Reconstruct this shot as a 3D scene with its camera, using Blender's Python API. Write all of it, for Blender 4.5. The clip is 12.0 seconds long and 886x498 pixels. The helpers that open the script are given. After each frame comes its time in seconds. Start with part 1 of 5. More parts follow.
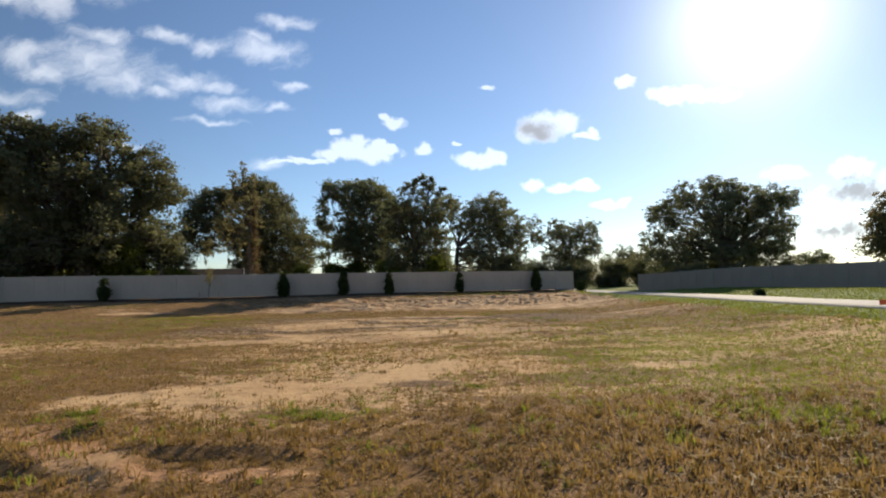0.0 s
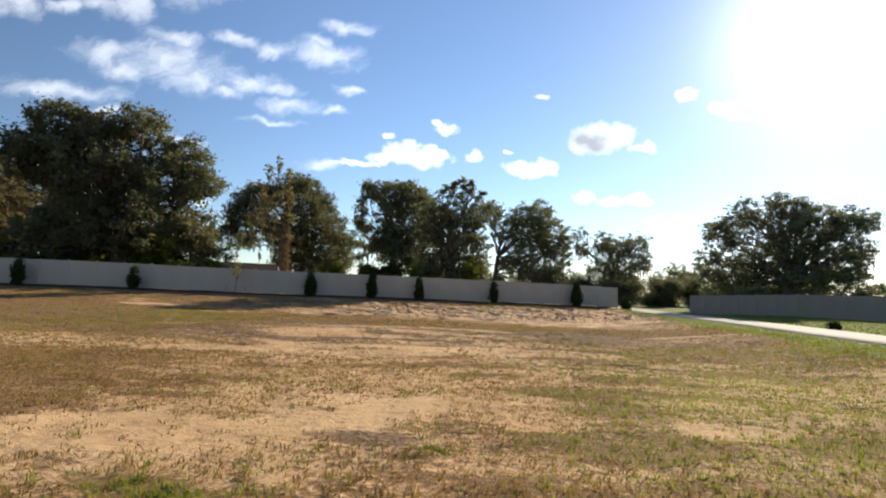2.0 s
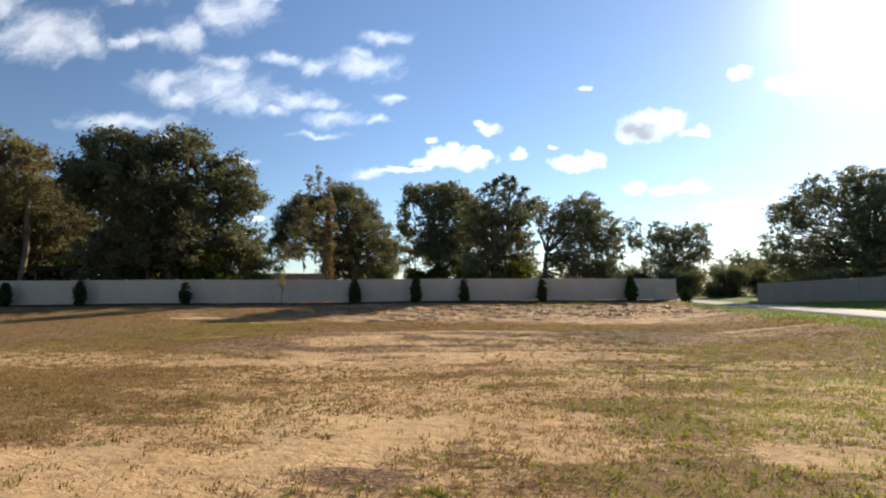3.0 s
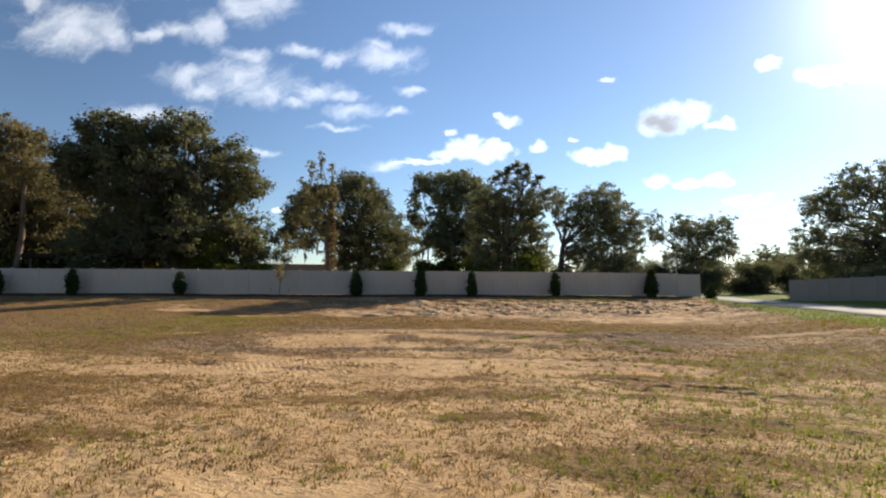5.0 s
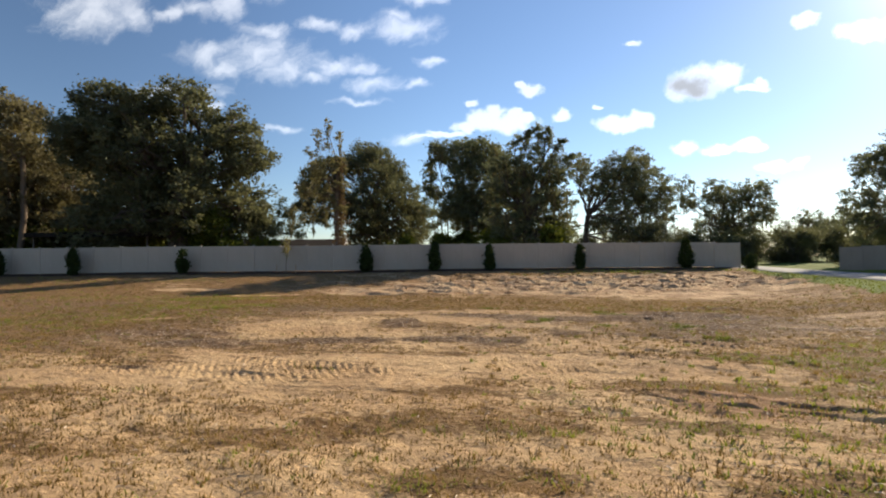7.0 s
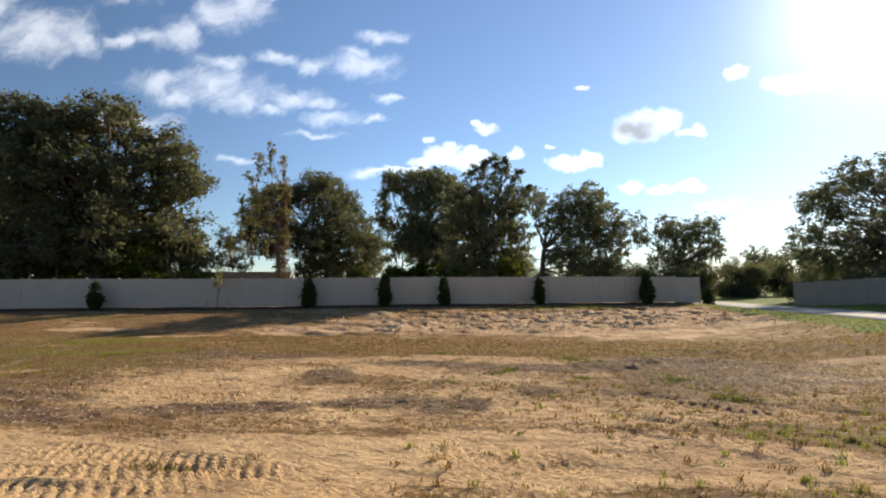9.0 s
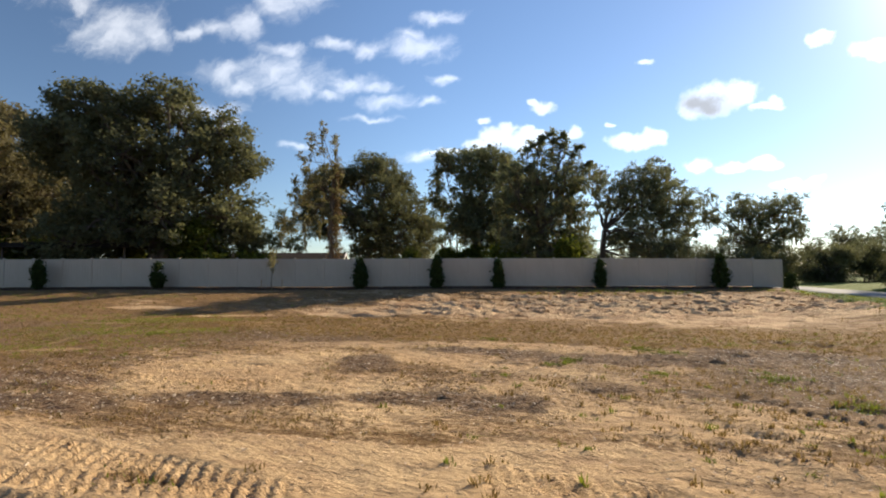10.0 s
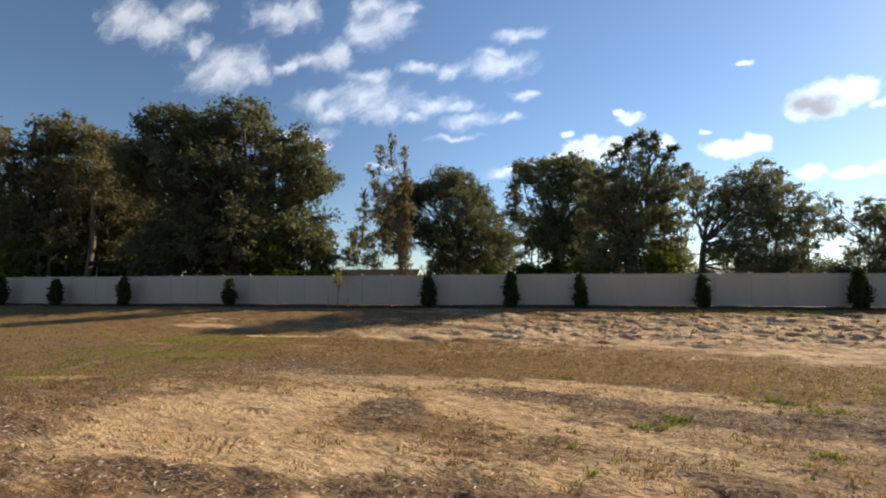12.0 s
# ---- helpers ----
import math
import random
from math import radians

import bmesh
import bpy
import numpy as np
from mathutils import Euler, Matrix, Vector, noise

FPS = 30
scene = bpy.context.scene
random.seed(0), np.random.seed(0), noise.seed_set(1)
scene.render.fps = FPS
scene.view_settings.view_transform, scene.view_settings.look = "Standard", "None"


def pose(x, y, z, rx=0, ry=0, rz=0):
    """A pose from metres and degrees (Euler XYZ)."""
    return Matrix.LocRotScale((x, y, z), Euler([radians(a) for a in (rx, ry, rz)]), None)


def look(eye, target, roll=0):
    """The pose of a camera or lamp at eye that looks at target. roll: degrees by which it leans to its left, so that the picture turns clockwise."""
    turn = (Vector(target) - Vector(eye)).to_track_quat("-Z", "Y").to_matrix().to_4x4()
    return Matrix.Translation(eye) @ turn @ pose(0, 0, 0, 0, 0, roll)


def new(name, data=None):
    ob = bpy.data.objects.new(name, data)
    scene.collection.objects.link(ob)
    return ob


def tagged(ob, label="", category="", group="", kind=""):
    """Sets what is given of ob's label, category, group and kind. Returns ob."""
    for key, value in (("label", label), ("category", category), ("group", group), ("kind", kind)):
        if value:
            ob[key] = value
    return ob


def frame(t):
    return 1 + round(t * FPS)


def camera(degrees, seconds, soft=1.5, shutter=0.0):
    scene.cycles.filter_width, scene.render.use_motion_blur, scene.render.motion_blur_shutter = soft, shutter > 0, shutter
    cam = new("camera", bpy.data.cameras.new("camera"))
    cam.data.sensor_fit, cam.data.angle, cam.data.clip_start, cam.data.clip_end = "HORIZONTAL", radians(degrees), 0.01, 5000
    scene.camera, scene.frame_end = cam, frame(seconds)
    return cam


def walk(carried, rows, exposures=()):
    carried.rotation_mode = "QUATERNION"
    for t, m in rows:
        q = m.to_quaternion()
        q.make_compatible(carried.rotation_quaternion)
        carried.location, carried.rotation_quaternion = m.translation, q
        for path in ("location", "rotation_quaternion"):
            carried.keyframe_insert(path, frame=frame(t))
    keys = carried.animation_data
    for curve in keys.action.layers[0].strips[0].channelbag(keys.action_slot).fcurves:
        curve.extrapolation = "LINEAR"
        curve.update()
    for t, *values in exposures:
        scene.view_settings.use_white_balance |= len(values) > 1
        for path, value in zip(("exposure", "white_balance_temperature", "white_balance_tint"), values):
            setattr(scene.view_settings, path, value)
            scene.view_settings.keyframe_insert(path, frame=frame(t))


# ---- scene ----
cam = camera(82.3, 12.0, soft=2.03)
PATH = [
    (0, (1.36, 1.743, 1.437), (1.237, 3.734, 1.583), -1.2),
    (0.5, (1.534, 2.334, 1.504), (1.279, 4.316, 1.569), -1.1),
    (1, (1.702, 2.891, 1.543), (1.47, 4.875, 1.624), -0.4),
    (1.5, (1.909, 3.42, 1.558), (1.604, 5.393, 1.671), 1.1),
    (2, (2.079, 3.989, 1.552), (1.778, 5.959, 1.722), 2.4),
    (2.5, (2.245, 4.544, 1.561), (1.797, 6.486, 1.73), 0.9),
    (3, (2.384, 5.128, 1.557), (1.893, 7.059, 1.731), -0.4),
    (3.2, (2.453, 5.412, 1.559), (2.048, 7.366, 1.68), -0.1),
    (4.8, (2.639, 7.271, 1.598), (2.073, 9.184, 1.741), 2.0),
    (5, (2.637, 7.55, 1.609), (2.077, 9.464, 1.754), 0.3),
    (5.5, (2.577, 8.219, 1.581), (1.88, 10.092, 1.659), -0.4),
    (6, (2.568, 8.854, 1.614), (1.911, 10.742, 1.678), 1.2),
    (6.5, (2.489, 9.499, 1.606), (1.792, 11.373, 1.635), -1.1),
    (7, (2.435, 10.168, 1.652), (1.787, 12.059, 1.692), -0.6),
    (7.2, (2.422, 10.428, 1.679), (1.819, 12.335, 1.712), -0.9),
    (8.8, (1.953, 12.371, 1.644), (1.379, 14.285, 1.734), -0.5),
    (9, (1.944, 12.609, 1.689), (1.464, 14.543, 1.861), -0.5),
    (9.5, (1.82, 13.217, 1.653), (1.31, 15.144, 1.82), 1.5),
    (10, (1.725, 13.842, 1.635), (1.035, 15.716, 1.739), -0.1),
    (10.5, (1.672, 14.492, 1.641), (1.073, 16.399, 1.688), -0.3),
    (11, (1.638, 15.131, 1.71), (0.878, 16.973, 1.872), -1.2),
    (11.5, (1.51, 15.763, 1.698), (0.669, 17.568, 1.884), 0.7),
    (12, (1.354, 16.378, 1.694), (0.369, 18.111, 1.863), 0.0),
]
walk(cam, [(t, look(eye, target, roll)) for t, eye, target, roll in PATH], [(0.0, 0.45), (0.5, 0.45), (1.0, 0.58), (1.5, 0.72), (2.5, 0.76), (3.2, 0.73), (5.0, 0.66), (6.0, 0.63), (9.5, 0.68), (10.5, 0.70), (12.0, 0.60)])

# ---- sky, sun ----
SUN_EL, SUN_AZ = radians(25.0), radians(29.0)
SKY_STRENGTH, SUN_STRENGTH = 0.088, 5.0


class Nodes:
    """Short hand for building a node tree."""

    def __init__(self, tree):
        self.tree = tree
        self.tree.nodes.clear()

    def add(self, kind, **props):
        n = self.tree.nodes.new(kind)
        for key, value in props.items():
            setattr(n, key, value)
        return n

    def link(self, a, b):
        self.tree.links.new(a, b)

    def math(self, op, a, b=None, c=None, clamp=False):
        n = self.add("ShaderNodeMath", operation=op, use_clamp=clamp)
        for slot, v in zip(n.inputs, (a, b, c)):
            self.put(slot, v)
        return n.outputs[0]

    def vmath(self, op, a, b=None, c=None):
        n = self.add("ShaderNodeVectorMath", operation=op)
        for slot, v in zip(n.inputs, (a, b, c)):
            self.put(slot, v)
        return n.outputs["Value"] if op in ("LENGTH", "DOT_PRODUCT", "DISTANCE") else n.outputs["Vector"]

    def put(self, slot, v):
        if v is None:
            return
        if isinstance(v, bpy.types.NodeSocket):
            self.link(v, slot)
        else:
            slot.default_value = v

    def noise(self, scale, detail=3.0, rough=0.55, vec=None, warp=0.0):
        n = self.add("ShaderNodeTexNoise")
        n.inputs["Scale"].default_value = scale
        n.inputs["Detail"].default_value = detail
        n.inputs["Roughness"].default_value = rough
        n.inputs["Distortion"].default_value = warp
        if vec is not None:
            self.link(vec, n.inputs["Vector"])
        return n.outputs["Fac"]

    def span(self, v, lo, hi, a=0.0, b=1.0, smooth=True):
        n = self.add("ShaderNodeMapRange", interpolation_type="SMOOTHSTEP" if smooth else "LINEAR")
        self.put(n.inputs["Value"], v)
        for key, value in (("From Min", lo), ("From Max", hi), ("To Min", a), ("To Max", b)):
            self.put(n.inputs[key], value)
        return n.outputs[0]

    def mix(self, fac, a, b, blend="MIX"):
        n = self.add("ShaderNodeMix", data_type="RGBA", blend_type=blend)
        self.put(n.inputs[0], fac)
        for slot, v in ((n.inputs[6], a), (n.inputs[7], b)):
            self.put(slot, (*v, 1.0) if isinstance(v, tuple) and len(v) == 3 else v)
        return n.outputs[2]

    def bump(self, height, strength, distance):
        n = self.add("ShaderNodeBump")
        n.inputs["Strength"].default_value = strength
        n.inputs["Distance"].default_value = distance
        self.link(height, n.inputs["Height"])
        return n.outputs[0]


def build_world():
    world = bpy.data.worlds.new("sky")
    scene.world = world
    world.use_nodes = True
    n = Nodes(world.node_tree)
    sky = n.add("ShaderNodeTexSky", sky_type="NISHITA", sun_disc=False, sun_elevation=SUN_EL, sun_rotation=SUN_AZ)
    sky.air_density, sky.dust_density, sky.ozone_density = 1.0, 0.15, 2.6
    blue = n.add("ShaderNodeBackground")
    blue.inputs["Strength"].default_value = SKY_STRENGTH
    tint = n.mix(1.0, sky.outputs[0], (0.95, 0.975, 1.03), "MULTIPLY")
    way = n.add("ShaderNodeTexCoord").outputs["Generated"]
    # the clear sky is deepest at a right angle to the sun
    towards = n.vmath("DOT_PRODUCT", way, (math.sin(SUN_AZ) * math.cos(SUN_EL), math.cos(SUN_AZ) * math.cos(SUN_EL), math.sin(SUN_EL)))
    deep = n.vmath("SCALE", tint)
    n.link(n.span(towards, 0.15, 0.75, 0.80, 1.10), deep.node.inputs["Scale"])
    # haze brightens the sky close round the sun
    halo = n.math("MULTIPLY", n.math("POWER", n.math("MAXIMUM", towards, 0.0), 150.0), 6.5)
    ring = n.vmath("SCALE", (1.0, 0.97, 0.92))
    n.link(halo, ring.node.inputs["Scale"])
    tint = n.vmath("ADD", deep, ring)
    n.link(tint, blue.inputs["Color"])
    # the tangent plane of the middle of the sky
    cu = n.vmath("DOT_PRODUCT", way, (0.9613, 0.2756, 0.0))
    cv = n.vmath("DOT_PRODUCT", way, (0.0852, -0.2970, 0.9511))
    cw = n.vmath("DOT_PRODUCT", way, (-0.2621, 0.9142, 0.3090))
    front = n.math("GREATER_THAN", cw, 0.05)
    safe = n.math("MAXIMUM", cw, 0.05)
    comb = n.add("ShaderNodeCombineXYZ")
    n.link(n.math("DIVIDE", cu, safe), comb.inputs[0])
    n.link(n.math("DIVIDE", cv, safe), comb.inputs[1])
    plane = comb.outputs[0]
    warp_tex = n.add("ShaderNodeTexNoise")
    n.link(plane, warp_tex.inputs["Vector"])
    warp_tex.inputs["Scale"].default_value, warp_tex.inputs["Detail"].default_value = 22.0, 5.0
    warp = n.vmath("MULTIPLY", n.vmath("SUBTRACT", warp_tex.outputs["Color"], (0.5, 0.5, 0.5)), (0.05, 0.036, 0.0))
    puffy = n.vmath("ADD", plane, warp)
    warp2 = n.vmath("MULTIPLY", n.vmath("SUBTRACT", warp_tex.outputs["Color"], (0.5, 0.5, 0.5)), (0.075, 0.04, 0.0))
    windy = n.vmath("ADD", plane, warp2)

    def field(blobs, coords):
        total = None
        for u, v, a, b in blobs:
            d = n.vmath("LENGTH", n.vmath("MULTIPLY_ADD", coords, (1 / a, 1 / b, 0.0), (-u / a, -v / b, 0.0)))
            d = n.math("SUBTRACT", 1.0, d)
            total = d if total is None else n.math("SMOOTH_MAX", total, d, 0.25)
        return total

    big = [(0.426, 0.013, 0.055, 0.032), (0.465, 0.023, 0.04, 0.025), (0.393, -0.002, 0.031, 0.022), (0.519, -0.002, 0.035, 0.009), (0.539, 0.008, 0.012, 0.009)]
    chain = [(0.035, -0.048, 0.048, 0.023), (0.078, -0.055, 0.048, 0.018), (0.115, -0.045, 0.023, 0.011), (-0.003, -0.056, 0.032, 0.014), (0.012, -0.017, 0.013, 0.007),
             (0.117, 0.007, 0.026, 0.015), (0.098, 0.017, 0.012, 0.008), (0.176, -0.041, 0.023, 0.012), (0.291, -0.062, 0.052, 0.017), (0.327, -0.054, 0.023, 0.017), (0.244, -0.029, 0.015, 0.005)]
    chain += [(-0.045, -0.070, 0.045, 0.006), (-0.085, -0.076, 0.04, 0.004), (0.055, -0.03, 0.02, 0.014), (0.09, -0.038, 0.018, 0.012)]
    low = [(0.412, -0.109, 0.029, 0.02), (0.481, -0.113, 0.047, 0.011), (0.536, -0.105, 0.031, 0.014), (0.591, -0.147, 0.047, 0.011), (0.627, -0.138, 0.019, 0.012),
           (0.597, 0.111, 0.029, 0.013), (0.70, 0.088, 0.05, 0.022), (0.755, 0.098, 0.06, 0.017), (0.83, 0.10, 0.06, 0.018), (0.296, 0.083, 0.015, 0.007), (-0.331, -0.168, 0.014, 0.008)]
    bank = [(1.04, -0.067, 0.072, 0.019), (1.234, -0.051, 0.077, 0.031), (1.286, -0.111, 0.106, 0.04), (1.185, -0.12, 0.085, 0.031), (1.327, -0.189, 0.109, 0.045),
            (1.178, -0.218, 0.104, 0.032), (1.403, -0.088, 0.11, 0.058)]
    streaks = [(-0.912, 0.293, 0.0689, 0.0396), (-0.832, 0.261, 0.075, 0.0351), (-0.763, 0.286, 0.0653, 0.0238), (-0.749, 0.218, 0.0363, 0.0226),
               (-0.689, 0.174, 0.0958, 0.0351), (-0.617, 0.159, 0.0387, 0.0271), (-0.543, 0.257, 0.0737, 0.0283), (-0.486, 0.258, 0.029, 0.0181),
               (-0.546, 0.158, 0.0278, 0.0113), (-0.487, 0.165, 0.0447, 0.017), (-0.431, 0.173, 0.0363, 0.026), (-0.372, 0.209, 0.0484, 0.0339),
               (-0.319, 0.218, 0.052, 0.0317), (-0.351, 0.247, 0.0411, 0.0204), (-0.278, 0.231, 0.0206, 0.00792), (-0.393, 0.08, 0.0895, 0.0362),
               (-0.492, 0.086, 0.0484, 0.0226), (-0.458, 0.061, 0.0447, 0.0181), (-0.336, 0.051, 0.0568, 0.0192), (-0.253, 0.059, 0.0568, 0.0192)]
    streaks2 = [(-0.197, 0.052, 0.0399, 0.0113), (-0.177, 0.025, 0.0532, 0.0147), (-0.29, 0.036, 0.0351, 0.0102), (-0.376, 0.125, 0.0423, 0.0147),
                (-0.27, 0.133, 0.0411, 0.0113), (-0.209, 0.119, 0.0326, 0.0136), (-0.112, 0.123, 0.0689, 0.0249), (-0.073, 0.17, 0.0423, 0.0124),
                (-0.127, 0.141, 0.0314, 0.0113), (-0.067, 0.058, 0.0254, 0.00792), (-0.089, 0.024, 0.0254, 0.00905), (-0.212, -0.005, 0.0472, 0.00679),
                (-0.359, -0.054, 0.0326, 0.00679), (-0.493, -0.011, 0.023, 0.0102), (-0.116, -0.079, 0.0399, 0.0102), (-0.577, 0.017, 0.0995, 0.0158),
                (-0.686, 0.159, 0.1, 0.0317)]
    body = field(big + chain + low + bank, puffy)
    fluff = n.noise(48.0, 7.0, 0.62, plane)
    body = n.math("ADD", body, n.math("MULTIPLY", n.math("SUBTRACT", fluff, 0.5), 0.9))
    cover = n.span(body, -0.10, 0.42)
    core = field([(0.412, 0.004, 0.066, 0.03), (1.26, -0.10, 0.15, 0.06), (1.24, -0.2, 0.18, 0.045)], puffy)
    thick = n.span(n.math("ADD", core, n.math("MULTIPLY", n.math("SUBTRACT", fluff, 0.5), 0.9)), 0.0, 0.9)
    veil = field(streaks + streaks2, windy)
    slant = n.add("ShaderNodeVectorRotate", rotation_type="Z_AXIS")
    n.link(windy, slant.inputs["Vector"])
    slant.inputs["Angle"].default_value = radians(-24)
    drift = n.noise(26.0, 8.0, 0.66, n.vmath("MULTIPLY", slant.outputs[0], (0.6, 1.3, 1.0)))
    veil = n.math("ADD", veil, n.math("MULTIPLY", n.math("SUBTRACT", drift, 0.5), 2.2))
    veil = n.span(veil, -0.42, 1.15, 0.0, 0.88)
    shade = n.mix(thick, (1.02 * CLOUD, 0.99 * CLOUD, 0.94 * CLOUD), (0.72 * CLOUD, 0.73 * CLOUD, 0.76 * CLOUD))
    behind = n.vmath("SCALE", tint)
    n.link(n.math("MULTIPLY", n.math("SUBTRACT", 0.75, n.math("MULTIPLY", thick, 0.62)), SKY_STRENGTH), behind.node.inputs["Scale"])
    white = n.add("ShaderNodeBackground")
    n.link(n.mix(1.0, shade, behind, "ADD"), white.inputs["Color"])
    both = n.math("MULTIPLY", n.math("MAXIMUM", cover, veil), front, clamp=True)
    out = n.add("ShaderNodeMixShader")
    n.link(both, out.inputs[0])
    n.link(blue.outputs[0], out.inputs[1])
    n.link(white.outputs[0], out.inputs[2])
    end = n.add("ShaderNodeOutputWorld")
    n.link(out.outputs[0], end.inputs[0])


CLOUD = 0.45
build_world()
sun = new("sun", bpy.data.lights.new("sun", "SUN"))
sun.data.energy, sun.data.angle, sun.data.color = SUN_STRENGTH, radians(0.6), (1.0, 0.84, 0.61)
sun_way = Vector((math.sin(SUN_AZ) * math.cos(SUN_EL), math.cos(SUN_AZ) * math.cos(SUN_EL), math.sin(SUN_EL)))
sun.matrix_world = look(sun_way * 50, (0, 0, 0))


# ---- materials ----
def material(name):
    m = bpy.data.materials.new(name)
    m.use_nodes = True
    n = Nodes(m.node_tree)
    bsdf = n.add("ShaderNodeBsdfPrincipled")
    out = n.add("ShaderNodeOutputMaterial")
    n.link(bsdf.outputs[0], out.inputs[0])
    return m, n, bsdf, out


def foliage(name, dark, light, glow=0.35, spread=0.3, shine=(1.35, 1.28, 0.70), own=0.6):
    """Leaves: each one a little different, with light passing through them."""
    m, n, bsdf, out = material(name)
    geo = n.add("ShaderNodeNewGeometry")
    pos = geo.outputs["Position"]
    patch, tuft = n.noise(spread, 2.0, 0.5, pos), n.noise(spread * 3.5, 2.0, 0.5, pos)
    mottle = n.math("ADD", n.math("MULTIPLY", n.span(patch, 0.35, 0.65), 0.6), n.math("MULTIPLY", n.span(tuft, 0.35, 0.65), 0.4))
    fac = n.math("ADD", n.math("MULTIPLY", geo.outputs["Random Per Island"], own), n.math("MULTIPLY", mottle, 1.0 - own))
    col = n.mix(fac, dark, light)
    n.link(col, bsdf.inputs["Base Color"])
    bsdf.inputs["Roughness"].default_value = 0.55
    bsdf.inputs["Specular IOR Level"].default_value = 0.04
    thin = n.add("ShaderNodeBsdfTranslucent")
    n.link(n.mix(1.0, col, shine, "MULTIPLY"), thin.inputs["Color"])
    both = n.add("ShaderNodeMixShader")
    both.inputs[0].default_value = glow
    n.link(bsdf.outputs[0], both.inputs[1])
    n.link(thin.outputs[0], both.inputs[2])
    n.link(both.outputs[0], out.inputs[0])
    return m


def plain(name, a, b, scale=3.0, rough=0.7, bump=0.0, metal=0.0, stretch=(1, 1, 1), shine=0.5):
    """A surface that varies between two colours at two scales."""
    m, n, bsdf, out = material(name)
    co = n.add("ShaderNodeTexCoord").outputs["Object"]
    co = n.vmath("MULTIPLY", co, stretch)
    large, fine = n.noise(scale, 4.0, 0.6, co), n.noise(scale * 9, 3.0, 0.6, co)
    fac = n.math("ADD", n.math("MULTIPLY", n.span(large, 0.3, 0.7), 0.65), n.math("MULTIPLY", n.span(fine, 0.3, 0.7), 0.35))
    n.link(n.mix(fac, a, b), bsdf.inputs["Base Color"])
    n.link(n.span(fine, 0.2, 0.8, max(rough - 0.1, 0.02), min(rough + 0.1, 1.0)), bsdf.inputs["Roughness"])
    bsdf.inputs["Metallic"].default_value = metal
    bsdf.inputs["Specular IOR Level"].default_value = shine
    if bump:
        n.link(n.bump(fine, 0.6, bump), bsdf.inputs["Normal"])
    return m


def chip_material():
    """Chips and straw: most of them weathered grey-brown, a few pale, all with a dull shine."""
    m, n, bsdf, out = material("wood_chips")
    pick = n.add("ShaderNodeNewGeometry").outputs["Random Per Island"]
    col = n.mix(n.span(pick, 0.0, 0.75), (0.10, 0.06, 0.032), (0.30, 0.21, 0.13))
    col = n.mix(n.span(pick, 0.72, 0.92), col, (0.85, 0.70, 0.52))
    n.link(col, bsdf.inputs["Base Color"])
    bsdf.inputs["Roughness"].default_value = 0.55
    bsdf.inputs["Specular IOR Level"].default_value = 0.4
    return m


OAK = foliage("oak_leaves", (0.086, 0.095, 0.056), (0.228, 0.240, 0.145), 0.5, 0.35, (1.10, 1.11, 0.85), 0.3)
FAR_OAK = foliage("far_oak_leaves", (0.10, 0.107, 0.066), (0.25, 0.258, 0.16), 0.5, 0.35, (1.12, 1.12, 0.88), 0.3)
DEEP_OAK = foliage("deep_oak_leaves", (0.070, 0.075, 0.044), (0.19, 0.195, 0.115), 0.48, 0.35, (1.12, 1.10, 0.84), 0.28)
WOODS = foliage("wood_leaves", (0.098, 0.088, 0.050), (0.235, 0.208, 0.122), 0.45, 0.35, (1.15, 1.12, 0.84), 0.3)
THIN_LEAF = foliage("thin_tree_leaves", (0.15, 0.135, 0.066), (0.32, 0.28, 0.15), 0.45, 0.8, (1.15, 1.16, 0.86), 0.4)
BUSH = foliage("bush_leaves", (0.04, 0.06, 0.012), (0.15, 0.17, 0.035), 0.35, 0.8)
SHRUB = foliage("shrub_leaves", (0.018, 0.030, 0.010), (0.055, 0.075, 0.024), 0.15, 2.0)
MOSS = foliage("hanging_moss", (0.12, 0.112, 0.07), (0.24, 0.215, 0.13), 0.35, 0.6, own=0.3)
VINE = foliage("dry_vine", (0.11, 0.075, 0.048), (0.22, 0.155, 0.10), 0.25, 1.0)
BARK = plain("bark", (0.055, 0.042, 0.032), (0.15, 0.12, 0.095), 1.6, 0.9, 0.03, stretch=(2, 2, 0.5))
PALE_BARK = plain("pale_bark", (0.10, 0.075, 0.056), (0.20, 0.155, 0.118), 1.6, 0.9, 0.03, stretch=(2, 2, 0.5), shine=0.1)
VINYL = plain("white_vinyl", (0.405, 0.342, 0.278), (0.47, 0.40, 0.33), 0.7, 0.45, 0.0, stretch=(1, 1, 0.3))
# the roadside fence takes the long fence's colours at about two thirds
DARKER_VINYL = plain("darker_vinyl", (0.27, 0.232, 0.195), (0.325, 0.28, 0.235), 0.7, 0.5, 0.0, stretch=(1, 1, 0.3))
TIMBER = plain("stake_timber", (0.30, 0.20, 0.12), (0.42, 0.30, 0.19), 4.0, 0.8, 0.004)
ROOFING = plain("dark_roofing", (0.034, 0.028, 0.023), (0.06, 0.049, 0.04), 1.0, 0.95, 0.01, shine=0.05)
CHARCOAL = plain("charcoal_roofing", (0.014, 0.012, 0.011), (0.03, 0.026, 0.023), 1.0, 0.95, 0.01, shine=0.05)
SIDING = plain("siding", (0.30, 0.25, 0.21), (0.40, 0.34, 0.29), 0.8, 0.7, 0.004)
PAINT = plain("white_paint", (0.70, 0.68, 0.64), (0.80, 0.78, 0.74), 2.0, 0.5)
FLAG = plain("orange_flag", (0.80, 0.13, 0.04), (0.90, 0.18, 0.06), 6.0, 0.6)
